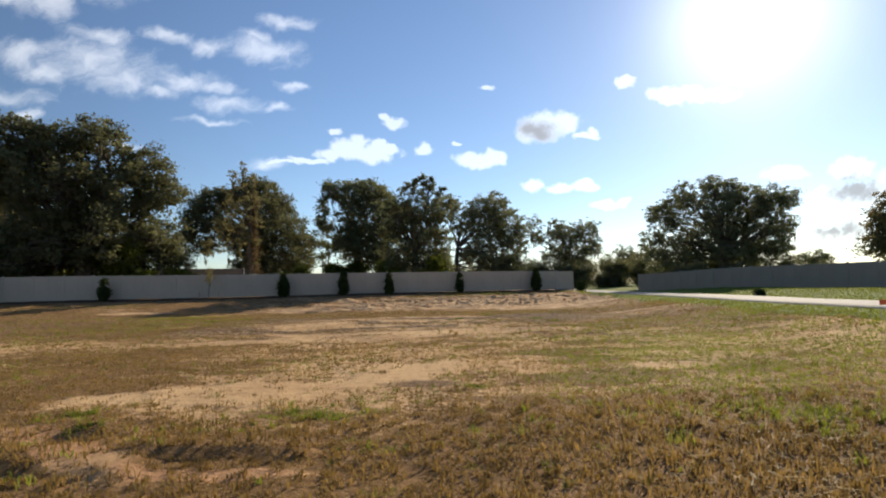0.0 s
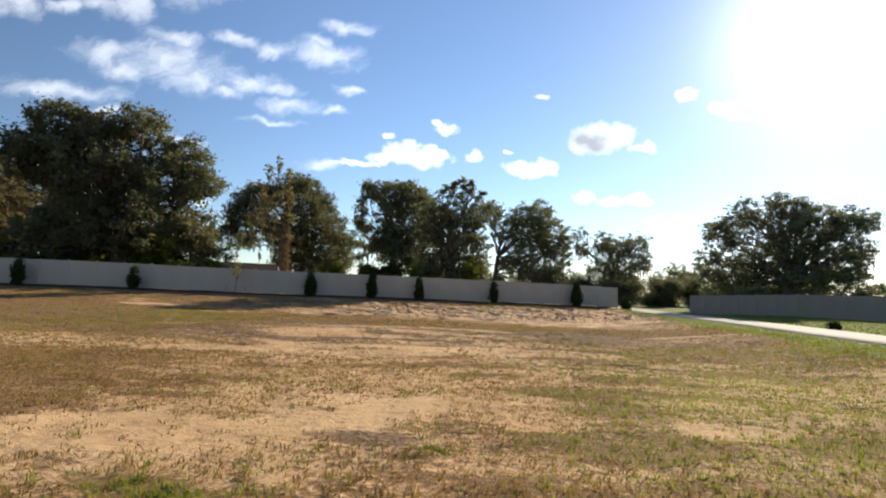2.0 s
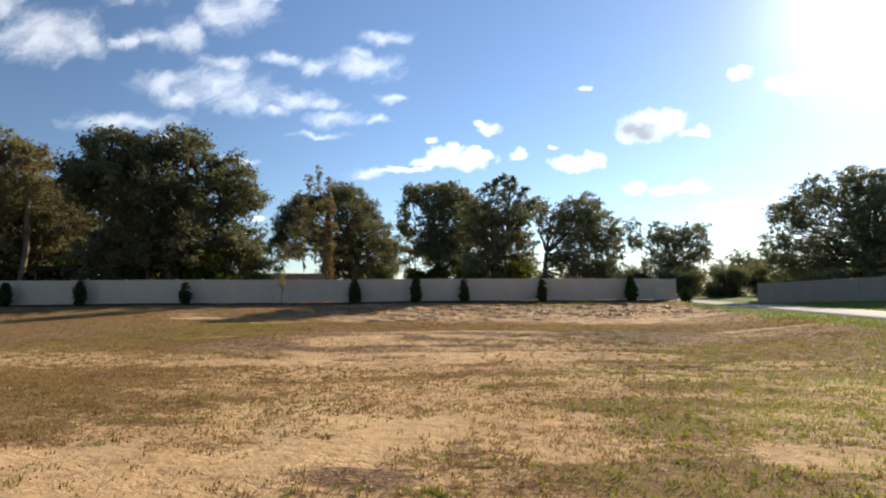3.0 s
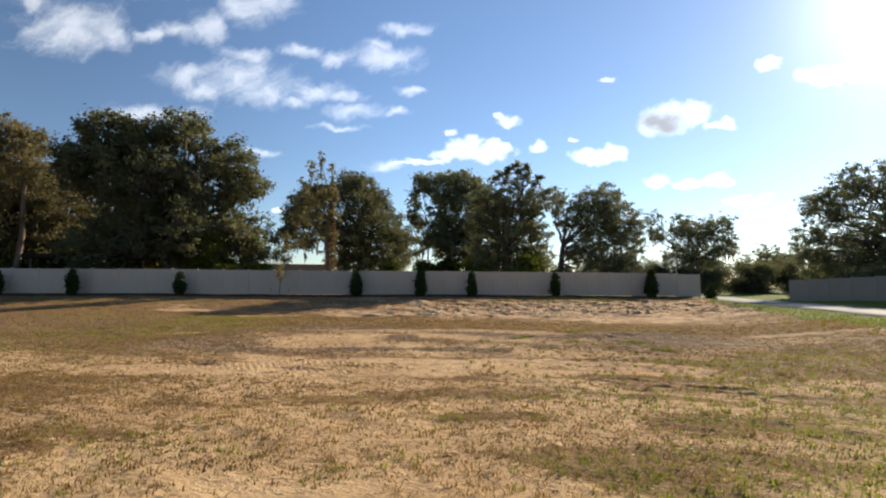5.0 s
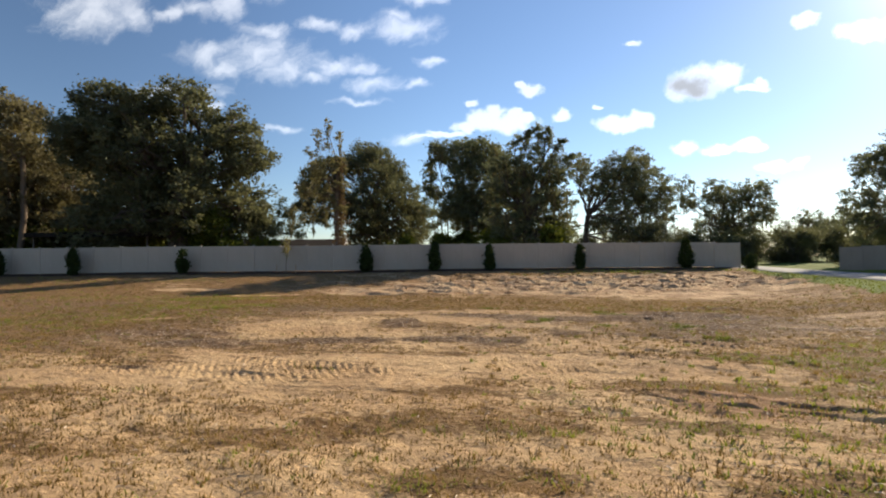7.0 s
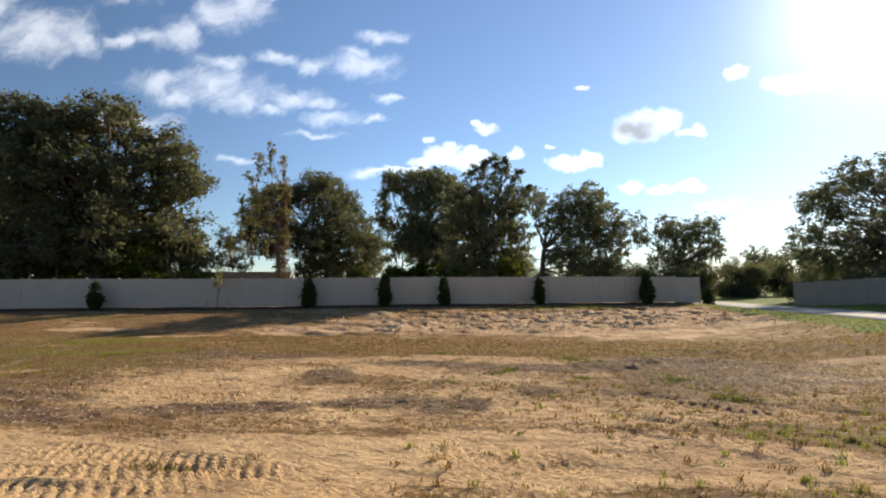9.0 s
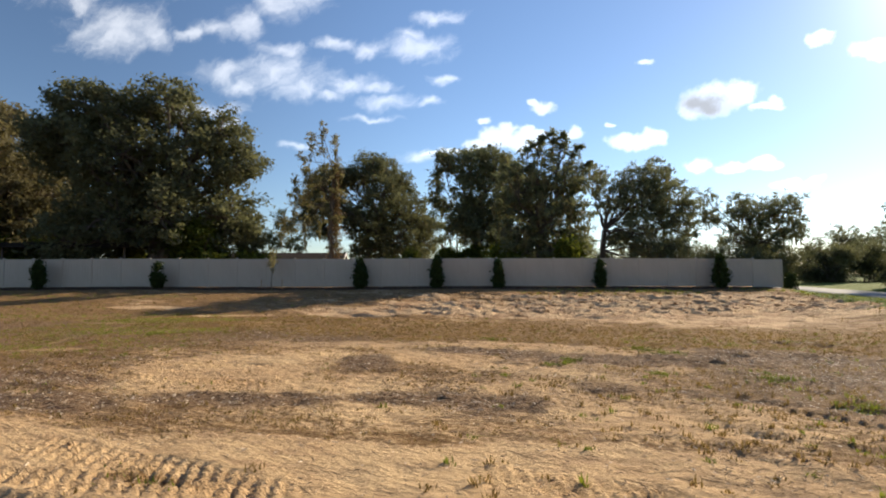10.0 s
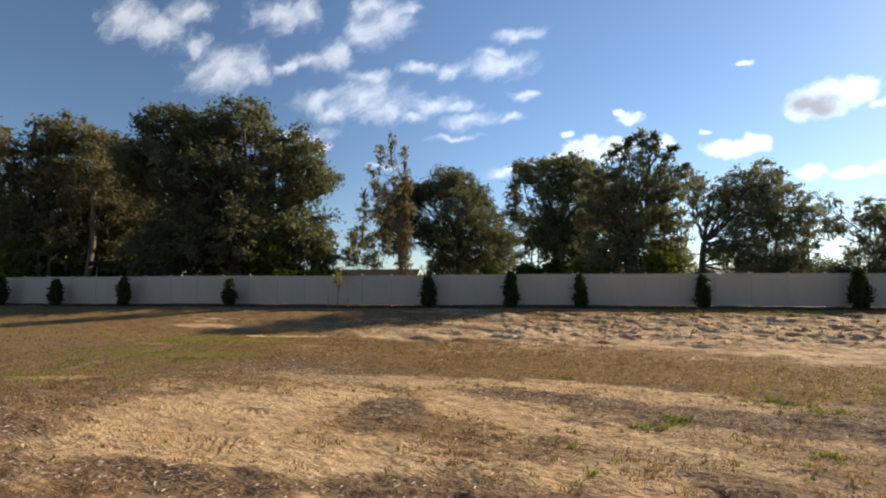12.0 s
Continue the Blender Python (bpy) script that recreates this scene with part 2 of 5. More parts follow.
STEEL = plain("steel_wire", (0.35, 0.35, 0.35), (0.5, 0.5, 0.5), 8.0, 0.4, 0.0, 0.9)
CHIPS = chip_material()
STRAW = foliage("dry_grass_blades", (0.105, 0.067, 0.025), (0.37, 0.262, 0.105), 0.41, 0.5, (1.25, 1.15, 0.78), 0.5)
WEED = foliage("weed_leaves", (0.09, 0.12, 0.025), (0.235, 0.265, 0.065), 0.4, 2.0)
CLOD = plain("dark_soil", (0.32, 0.16, 0.07), (0.56, 0.34, 0.17), 6.0, 0.95, 0.01)
GREEN = foliage("green_grass_blades", (0.11, 0.13, 0.025), (0.29, 0.315, 0.075), 0.50, 0.5, (1.25, 1.25, 0.60), 0.45)
LAWN = foliage("lawn_blades", (0.10, 0.135, 0.02), (0.24, 0.28, 0.055), 0.45, 0.6)


def ground_material():
    m, n, bsdf, out = material("sandy_ground")
    pos = n.add("ShaderNodeNewGeometry").outputs["Position"]
    kinds = n.add("ShaderNodeAttribute", attribute_name="cover")
    split = n.add("ShaderNodeSeparateColor")
    n.link(kinds.outputs["Color"], split.inputs[0])
    sand_w, green_w, mulch_w = split.outputs
    flat = n.vmath("MULTIPLY", pos, (1.0, 1.0, 0.2))
    large, mid, fine, grain = n.noise(0.35, 4.0, 0.6, flat), n.noise(2.2, 5.0, 0.65, n.vmath("MULTIPLY", pos, (0.55, 1.6, 0.2))), n.noise(11.0, 4.0, 0.65, flat), n.noise(70.0, 2.0, 0.6, pos)
    sand = n.mix(n.span(large, 0.3, 0.7), (0.535, 0.345, 0.178), (0.675, 0.465, 0.25))
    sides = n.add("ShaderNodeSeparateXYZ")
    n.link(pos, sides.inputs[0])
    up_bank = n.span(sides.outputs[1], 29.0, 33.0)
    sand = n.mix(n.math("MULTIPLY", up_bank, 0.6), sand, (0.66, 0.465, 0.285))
    clay = n.noise(1.3, 5.0, 0.7, n.vmath("MULTIPLY", pos, (0.4, 1.0, 0.2)))
    sand = n.mix(n.math("MULTIPLY", up_bank, n.span(clay, 0.46, 0.62, 0.0, 0.8)), sand, (0.33, 0.18, 0.09))
    sand = n.mix(n.math("MULTIPLY", n.span(mid, 0.52, 0.75), 0.6), sand, (0.34, 0.195, 0.105))
    sand = n.mix(n.math("MULTIPLY", n.span(grain, 0.45, 0.75), 0.35), sand, (0.26, 0.18, 0.11))
    # patches of reddish soil, with some half-shade put into their darker colour
    for place, reach in (((-3.2, 6.5, 0.0), 1.9), ((-0.8, 5.8, 0.0), 1.1), ((3.7, 16.65, 0.0), 1.1)):
        away = n.vmath("LENGTH", n.vmath("MULTIPLY", n.vmath("SUBTRACT", pos, place), (1.0, 1.3, 0.0)))
        sand = n.mix(n.span(n.math("ADD", away, n.math("MULTIPLY", n.math("SUBTRACT", mid, 0.5), 1.2)), reach, reach * 0.5, 0.0, 0.75), sand, (0.36, 0.19, 0.10))
    dry = n.mix(n.span(mid, 0.3, 0.7), (0.175, 0.098, 0.04), (0.33, 0.195, 0.088))
    dry = n.mix(n.math("MULTIPLY", n.span(fine, 0.35, 0.7), 0.7), dry, (0.15, 0.09, 0.036))
    green = n.mix(n.span(fine, 0.3, 0.7), (0.17, 0.125, 0.045), (0.30, 0.22, 0.085))
    mulch = n.mix(n.span(fine, 0.35, 0.65), (0.105, 0.062, 0.034), (0.27, 0.17, 0.095))
    ragged = n.math("ADD", n.math("MULTIPLY", n.math("SUBTRACT", mid, 0.5), 0.7), n.math("MULTIPLY", n.math("SUBTRACT", fine, 0.5), 0.9))
    is_sand = n.span(n.math("ADD", sand_w, ragged), 0.38, 0.62)
    is_green = n.span(n.math("ADD", green_w, ragged), 0.40, 0.66, 0.0, 0.35)
    is_mulch = n.span(n.math("ADD", mulch_w, ragged), 0.40, 0.62)
    col = n.mix(is_sand, dry, sand)
    col = n.mix(is_green, col, green)
    litter = n.noise(4.2, 5.0, 0.72, n.vmath("MULTIPLY", pos, (0.6, 1.5, 1.0)), 0.4)
    litter = n.math("MULTIPLY", n.span(n.math("ADD", litter, n.math("MULTIPLY", mulch_w, 0.34)), 0.565, 0.67), 0.75)
    col = n.mix(n.math("MULTIPLY", litter, n.math("SUBTRACT", 1.0, n.math("MULTIPLY", is_sand, 0.5))), col, (0.16, 0.10, 0.055))
    col = n.mix(is_mulch, col, mulch)
    # bark mulch of the fence bed, its colour darkened further for the fence's shade
    col = n.mix(n.span(mulch_w, 0.86, 0.96), col, n.mix(n.span(fine, 0.35, 0.65), (0.030, 0.015, 0.010), (0.085, 0.045, 0.028)))
    turf = n.mix(n.span(fine, 0.3, 0.7), (0.075, 0.115, 0.018), (0.16, 0.205, 0.04))
    speck = n.noise(26.0, 5.0, 0.75, n.vmath("MULTIPLY", pos, (0.7, 1.2, 1.0)))
    clean = n.math("SUBTRACT", 1.0, n.math("MULTIPLY", is_sand, 0.45))
    col = n.mix(n.math("MULTIPLY", n.span(speck, 0.54, 0.68, 0.0, 0.55), clean), col, (0.13, 0.07, 0.034))
    col = n.mix(n.span(speck, 0.46, 0.33, 0.0, 0.35), col, (0.80, 0.58, 0.36))
    col = n.mix(n.span(n.math("ADD", kinds.outputs["Alpha"], n.math("MULTIPLY", ragged, 0.5)), 0.4, 0.6), col, turf)
    n.link(col, bsdf.inputs["Base Color"])
    bsdf.inputs["Roughness"].default_value = 0.95
    bsdf.inputs["Specular IOR Level"].default_value = 0.15
    rough = n.math("ADD", n.math("MULTIPLY", fine, 0.6), n.math("MULTIPLY", speck, -0.4))
    scuff = n.noise(1.0, 5.0, 0.62, n.vmath("MULTIPLY", n.vmath("ADD", pos, (31.0, 7.0, 0.0)), (4.0, 13.0, 1.0)), 0.6)
    scuff = n.math("MULTIPLY", n.span(scuff, 0.42, 0.66), n.span(sides.outputs[1], 8.0, 14.0, 0.12, 0.22))
    n.link(n.bump(n.math("ADD", rough, scuff), 0.9, 0.07), bsdf.inputs["Normal"])
    return m


def road_material():
    m, n, bsdf, out = material("pale_asphalt")
    pos = n.add("ShaderNodeNewGeometry").outputs["Position"]
    fine, large = n.noise(40.0, 3.0, 0.6, pos), n.noise(0.6, 4.0, 0.6, pos)
    col = n.mix(n.span(large, 0.3, 0.7), (0.150, 0.156, 0.162), (0.20, 0.207, 0.214))
    col = n.mix(n.math("MULTIPLY", n.span(fine, 0.4, 0.7), 0.4), col, (0.13, 0.134, 0.138))
    n.link(col, bsdf.inputs["Base Color"])
    bsdf.inputs["Roughness"].default_value = 0.85
    n.link(n.bump(fine, 0.5, 0.01), bsdf.inputs["Normal"])
    return m


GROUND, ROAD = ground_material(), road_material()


# ---- the lie of the land ----
FENCE_A = np.array((-32.7, 35.3))
FENCE_U = np.array((0.9344, 0.3562))
FENCE_N = np.array((0.3562, -0.9344))
ROAD_X0, ROAD_X1 = 13.6, 17.7


def step(v, lo, hi):
    f = np.clip((v - lo) / (hi - lo), 0, 1)
    return f * f * (3 - 2 * f)


LATTICE = np.random.RandomState(7).rand(256, 256)


def waves(x, y, scale, octaves=3, rough=0.5):
    """Smooth lattice noise about nought, between -1 and 1."""
    total, gain, norm = 0.0, 1.0, 0.0
    for o in range(octaves):
        u, v = x * scale + 17.3 * o, y * scale + 9.1 * o
        i, j = np.floor(u).astype(int), np.floor(v).astype(int)
        f, g = u - i, v - j
        f, g = f * f * (3 - 2 * f), g * g * (3 - 2 * g)
        i0, i1, j0, j1 = i % 256, (i + 1) % 256, j % 256, (j + 1) % 256
        low = LATTICE[i0, j0] * (1 - f) + LATTICE[i1, j0] * f
        high = LATTICE[i0, j1] * (1 - f) + LATTICE[i1, j1] * f
        total = total + gain * (low * (1 - g) + high * g)
        norm, gain, scale = norm + gain, gain * rough, scale * 2.03
    return 2 * total / norm - 1


def fence_coords(x, y):
    """Along the long fence, and the distance in front of it."""
    dx, dy = x - FENCE_A[0], y - FENCE_A[1]
    return dx * FENCE_U[0] + dy * FENCE_U[1], dx * FENCE_N[0] + dy * FENCE_N[1]


def lie(x, y):
    """The height of the ground without its fine relief."""
    along, front = fence_coords(x, y)
    bank = 0.92 * np.clip(1 - front / 10.5, 0, 1) ** 1.1 * (1 - step(along, 45.5, 51.0))
    verge = 0.45 * step(x, 7.0, 13.0) + 0.27 * step(x, 18.0, 24.0)
    return np.maximum(bank, verge) + 0.05 * waves(x, y, 0.11, 2)


# ruts that tyres have pressed: two ends, width, pitch of the tread
RUTS = [((-3.9, 17.2), (-0.6, 17.06), 0.38, 0.15, 3.4), ((-6.5, 16.15), (-0.9, 16.95), 0.34, 0.15, 3.0), ((-6.0, 15.7), (-1.2, 16.5), 0.34, 0.15, 2.8), ((-5.0, 15.95), (-0.9, 16.5), 0.30, 0.13, 0.93), ((0.3, 18.05), (2.2, 17.85), 0.40, 0.14, 3), ((0.2, 17.55), (2.4, 17.45), 0.30, 0.13, 0.93),
        ((-7.0, 20.85), (-4.2, 21.42), 0.26, 0.14, 3.2), ((-8.5, 19.3), (-3.2, 20.25), 0.36, 0.14, 3.2), ((-8.5, 20.1), (-5.2, 20.5), 0.26, 0.14, 2.2), ((1.2, 14.2), (4.0, 12.9), 0.4, 0.10, 0.46), ((1.0, 14.9), (4.2, 13.5), 0.4, 0.10, 0.46),
        ((-4.6, 16.65), (-0.8, 17.2), 0.22, 0.14, 0.87), ((-0.3, 16.75), (3.2, 17.1), 0.34, 0.14, 1.6), ((-2.3, 15.8), (0.2, 16.05), 0.14, 0.9, 2.2), ((0.8, 17.4), (2.4, 18.1), 0.24, 0.15, 1.4), ((2.4, 16.75), (5.4, 16.45), 0.30, 0.9, 3.4),
        ((2.4, 19.6), (4.6, 18.3), 0.30, 0.16, 2), ((2.6, 20.05), (5.2, 19.1), 0.26, 0.9, 3.0), ((3.2, 21.2), (5.8, 20.0), 0.32, 0.16, 1.7), ((3.4, 21.6), (6.4, 20.6), 0.24, 0.9, 2.6)]
RUTS += [((-5.0, 19.0), (0.5, 19.6), 0.25, 0.9, 1.8), ((-4.0, 24.9), (0.5, 24.3), 0.25, 0.9, 2.0), ((-8.0, 23.6), (-4.4, 24.4), 0.25, 0.9, 2.0), ((1.5, 24.4), (6.0, 23.9), 0.3, 0.9, 2.8), ((2.5, 26.0), (7.0, 25.6), 0.3, 0.9, 2.8),
         ((4.4, 28.3), (7.4, 27.6), 0.4, 0.9, 4.0), ((7.0, 29.3), (10.0, 28.2), 0.4, 0.9, 4.0), ((5.0, 22.6), (9.0, 21.6), 0.3, 0.9, 2.6), ((5.6, 17.3), (9.4, 16.4), 0.26, 0.9, 1.8)]


def spot(x, y, cx, cy, rx, ry, turn=0.0):
    c, s = math.cos(radians(turn)), math.sin(radians(turn))
    dx, dy = x - cx, y - cy
    d = np.hypot((dx * c + dy * s) / rx, (-dx * s + dy * c) / ry)
    d = d + 0.45 * waves(x + 13, y + 7, 0.8, 3, 0.6) + 0.2 * waves(x, y, 0.3, 2)
    return 1 - step(d, 0.35, 1.35)


# bare sand, green grass and grey mulch: middle, radii, turn
SAND = [(-0.2, 9.7, 1.4, 1.15, 25), (-1.6, 8.8, 2.4, 1.6, 14), (0.5, 10.7, 1.4, 0.6, 10), (-0.2, 11.0, 1.1, 0.5, 5), (-2.9, 8.6, 1.4, 0.6, 10), (6.2, 11.85, 1.9, 0.6, 12), (4.6, 10.7, 0.9, 0.7, 10), (5.0, 12.3, 1.6, 0.5, 10), (-3.5, 6.8, 1.3, 0.5, 0), (-2.2, 6.1, 1.0, 0.3, -35), (-0.9, 5.75, 1.1, 0.14, 0), (9.0, 13.9, 1.5, 0.6, 5),
        (-2.2, 16.4, 3.6, 0.9, 8), (-1.5, 17.5, 4.5, 0.9, 6), (3.0, 18.4, 2.6, 0.9, 0), (-4.8, 15.5, 2.6, 0.8, 10), (-5.2, 21.4, 2.4, 1.5, 15), (-4.5, 24.5, 2.4, 0.5, 12), (2.6, 14.1, 0.9, 0.9, -40), (1.6, 11.4, 1.6, 0.6, 10), (0.2, 12.6, 1.6, 0.5, 8), (2.2, 10.3, 1.0, 0.5, 0),
        (1.3, 22.35, 1.4, 0.35, -18), (-1.9, 23.3, 1.7, 0.45, -33), (0.0, 22.7, 0.9, 0.5, -10), (-1.0, 25.9, 2.2, 0.4, 0), (4.0, 16.85, 0.9, 0.25, 0), (6.5, 24.0, 1.4, 0.5, 0), (10.5, 24.3, 1.6, 0.4, -20), (8.5, 26.6, 1.6, 0.6, -10),
        (2.0, 35.5, 10.0, 4.5, 20), (9.0, 40.0, 7.0, 5.0, 20), (-7.0, 34.0, 5.0, 2.0, 20), (-12.4, 23.6, 3.6, 0.35, 122), (-19.5, 31.5, 3.5, 0.6, 20), (-14.0, 30.5, 3.0, 0.5, 20), (-10.5, 21.5, 2.4, 0.3, 35), (-15.5, 26.0, 3.0, 0.35, 30)]
GREENS = [(4.5, 14.4, 1.9, 0.7, 20), (2.7, 12.5, 0.9, 0.5, 0), (3.4, 11.6, 0.9, 0.7, 0), (7.0, 15.6, 2.6, 1.0, 10), (3.2, 9.8, 1.4, 0.7, 10), (5.6, 10.3, 1.0, 0.5, 10), (9.0, 20.5, 2.6, 3.0, 0), (-14.0, 28.0, 4.0, 1.0, 20), (-18.0, 29.0, 5.0, 1.0, 25), (-11.0, 25.0, 3.0, 0.8, 30),
          (2.0, 45.8, 7.0, 1.0, 21), (6.0, 7.6, 2.2, 1.2, 0), (-3.3, 7.5, 0.5, 0.25, 0), (6.0, 19.6, 1.6, 0.9, 5), (-0.6, 7.5, 0.9, 0.3, 0), (-2.3, 10.6, 0.7, 0.2, 8), (7.2, 21.0, 1.6, 0.8, 0), (1.7, 13.9, 1.2, 0.3, 10), (-24.0, 34.0, 6.0, 1.0, 20),
          (3.9, 14.3, 1.0, 0.42, 5), (5.0, 14.1, 1.3, 0.7, 0), (2.6, 12.5, 0.8, 0.4, 15), (3.7, 13.0, 1.0, 0.36, 10), (3.6, 15.65, 1.0, 0.28, 0), (4.4, 19.6, 0.8, 0.5, 0), (0.9, 14.9, 1.6, 0.4, 6), (1.4, 13.8, 1.0, 0.4, 10)]
# patches of thick brown grass
BROWNS = [(4.2, 7.4, 3.6, 1.5, 8), (-1.6, 13.8, 1.8, 0.5, 18), (-0.4, 14.3, 1.0, 0.45, 20), (1.5, 15.3, 1.6, 0.65, 10), (-6.5, 13.0, 2.5, 1.4, 5), (-4.6, 11.2, 2.6, 0.8, 10), (4.6, 17.5, 1.6, 0.4, 5), (6.6, 18.6, 2.0, 0.8, 10), (5.6, 29.2, 4.0, 1.2, 8), (-0.5, 14.9, 1.4, 0.4, 8), (9.5, 17.5, 2.0, 0.8, 0), (5.0, 13.0, 1.2, 0.4, 15)]
MULCHES = [(-3.3, 19.3, 1.9, 0.42, 15), (-5.6, 18.3, 1.6, 0.6, 15), (-0.9, 20.3, 2.0, 0.5, 22), (0.0, 20.3, 0.95, 0.8, 10), (-3.0, 22.4, 0.75, 1.1, 20), (-1.4, 24.5, 1.6, 0.5, 5), (1.7, 24.3, 2.9, 1.0, 12), (4.2, 23.1, 1.6, 0.55, 0), (4.0, 25.4, 2.4, 1.2, 10), (2.8, 24.6, 1.6, 1.2, 8), (0.55, 9.25, 0.8, 0.4, 8),
           (-7.4, 19.2, 2.0, 0.8, 10), (-4.7, 16.15, 0.55, 0.14, 15), (5.6, 28.0, 1.5, 0.4, 5), (8.4, 28.7, 1.5, 0.4, 0), (3.2, 21.5, 1.2, 0.2, -10), (1.4, 21.5, 0.6, 0.16, 10), (6.8, 23.6, 1.4, 0.4, 0)]


# small steps in the ground where a track was cut: from, to, y at the start, slope, height
SCARPS = [(-1.9, -0.1, 6.15, 0.0, 0.07), (-2.8, -1.4, 5.85, -0.2, 0.06), (2.7, 3.9, 16.7, -0.2, 0.045), (3.7, 5.6, 16.47, -0.07, 0.028), (2.4, 4.2, 19.45, -0.6, 0.025), (2.8, 3.7, 20.0, -0.3, 0.030), (3.4, 4.6, 21.1, -0.5, 0.025), (1.0, 1.9, 21.5, 0.1, 0.030), (2.0, 3.4, 24.3, 0.1, 0.040),
          (1.9, 2.5, 18.05, 0.0, 0.030), (0.8, 2.2, 17.45, 0.5, 0.015), (-1.8, -1.1, 17.22, 0.35, 0.015), (4.8, 7.0, 27.9, -0.2, 0.050), (7.4, 9.4, 28.9, -0.3, 0.050), (2.0, 2.6, 18.4, 0.1, 0.025)]


def relief(x, y):
    """Fine relief: clods, ruts and scuffs, none on the road."""
    along, front = fence_coords(x, y)
    lumpy = (1 - step(front, 10.5, 16.0)) * step(front, 1.5, 4.0) * step(x, -16.0, -6.0)
    churned = step(y, 9.0, 16.0)
    smooth = 1 - 0.5 * step(y, 15.0, 15.6) * (1 - step(y, 18.0, 19.0)) * (1 - step(x, 0.5, 2.5))
    z = 0.034 * waves(x, y, 1.1, 3) + 0.024 * smooth * waves(x + 50, y, 3.6, 3, 0.7) + 0.020 * smooth * churned * waves(x * 0.6 + 9, y, 6.5, 2, 0.6) + 0.019 * churned * np.maximum(waves(x * 0.22 + 0.05 * y, y - 0.12 * x, 2.2, 3, 0.65), -0.15) + 0.24 * lumpy * waves(x * 0.4, y + 80, 2.0, 4, 0.72)
    pressed, prints = np.zeros_like(z), np.zeros_like(z)
    for (x0, y0), (x1, y1), wide, pitch, deep in RUTS:
        length = math.hypot(x1 - x0, y1 - y0)
        ux, uy = (x1 - x0) / length, (y1 - y0) / length
        a = (x - x0) * ux + (y - y0) * uy
        b = (x - x0) * -uy + (y - y0) * ux + 0.12 * waves(a + 5, a * 0 + y0, 0.5, 1)
        inside = step(a, -0.2, 0.4) * (1 - step(a, length - 0.4, length + 0.2))
        groove = 1 - step(np.abs(b), wide * 0.42, wide * 0.62)
        rim = np.exp(-((np.abs(b) - wide * 0.72) / 0.06) ** 2)
        if pitch < 0.5:
            tread = np.tanh(3.5 * np.sin(a * 2 * math.pi / pitch + math.pi * np.floor(b / 0.115))) * np.abs(np.sin(math.pi * b / 0.115)) ** 0.5
            shape = groove * (-0.003 + 0.0085 * tread) + 0.002 * rim
            pressed = np.maximum(pressed, inside * groove)
        else:
            shape = 0.006 * (rim - groove) * (0.7 + 0.6 * waves(a + 2, b * 0 + y1, 1.1, 2))
        prints = prints + deep * inside * shape
    z = z * (1 - 0.85 * pressed) + prints
    for x0, x1, y0, slope, tall in SCARPS:
        b = y - y0 - slope * (x - x0) + 0.12 * waves(x, y * 0 + y0, 1.6, 2)
        z = z + tall * step(b, -0.03, 0.05) * (1 - step(b, 0.15, 0.9)) * step(x, x0 - 0.15, x0 + 0.2) * (1 - step(x, x1 - 0.2, x1 + 0.15))
    rough = np.zeros_like(z)
    for m in MULCHES:
        rough = np.maximum(rough, spot(x, y, *m))
    z = z + rough * (0.060 * waves(x * 0.5 + 11, y, 3.0, 3, 0.7) + 0.012)
    hole = np.exp(-(((x + 2.9) / 0.35) ** 2 + ((y - 6.75) / 0.22) ** 2))
    z = z - 0.16 * hole
    off_road = 1 - step(x, ROAD_X0 - 1.2, ROAD_X0 - 0.4) * (1 - step(x, ROAD_X1 + 0.4, ROAD_X1 + 1.2))
    return z * off_road


def height(x, y):
    return lie(x, y) + relief(x, y)


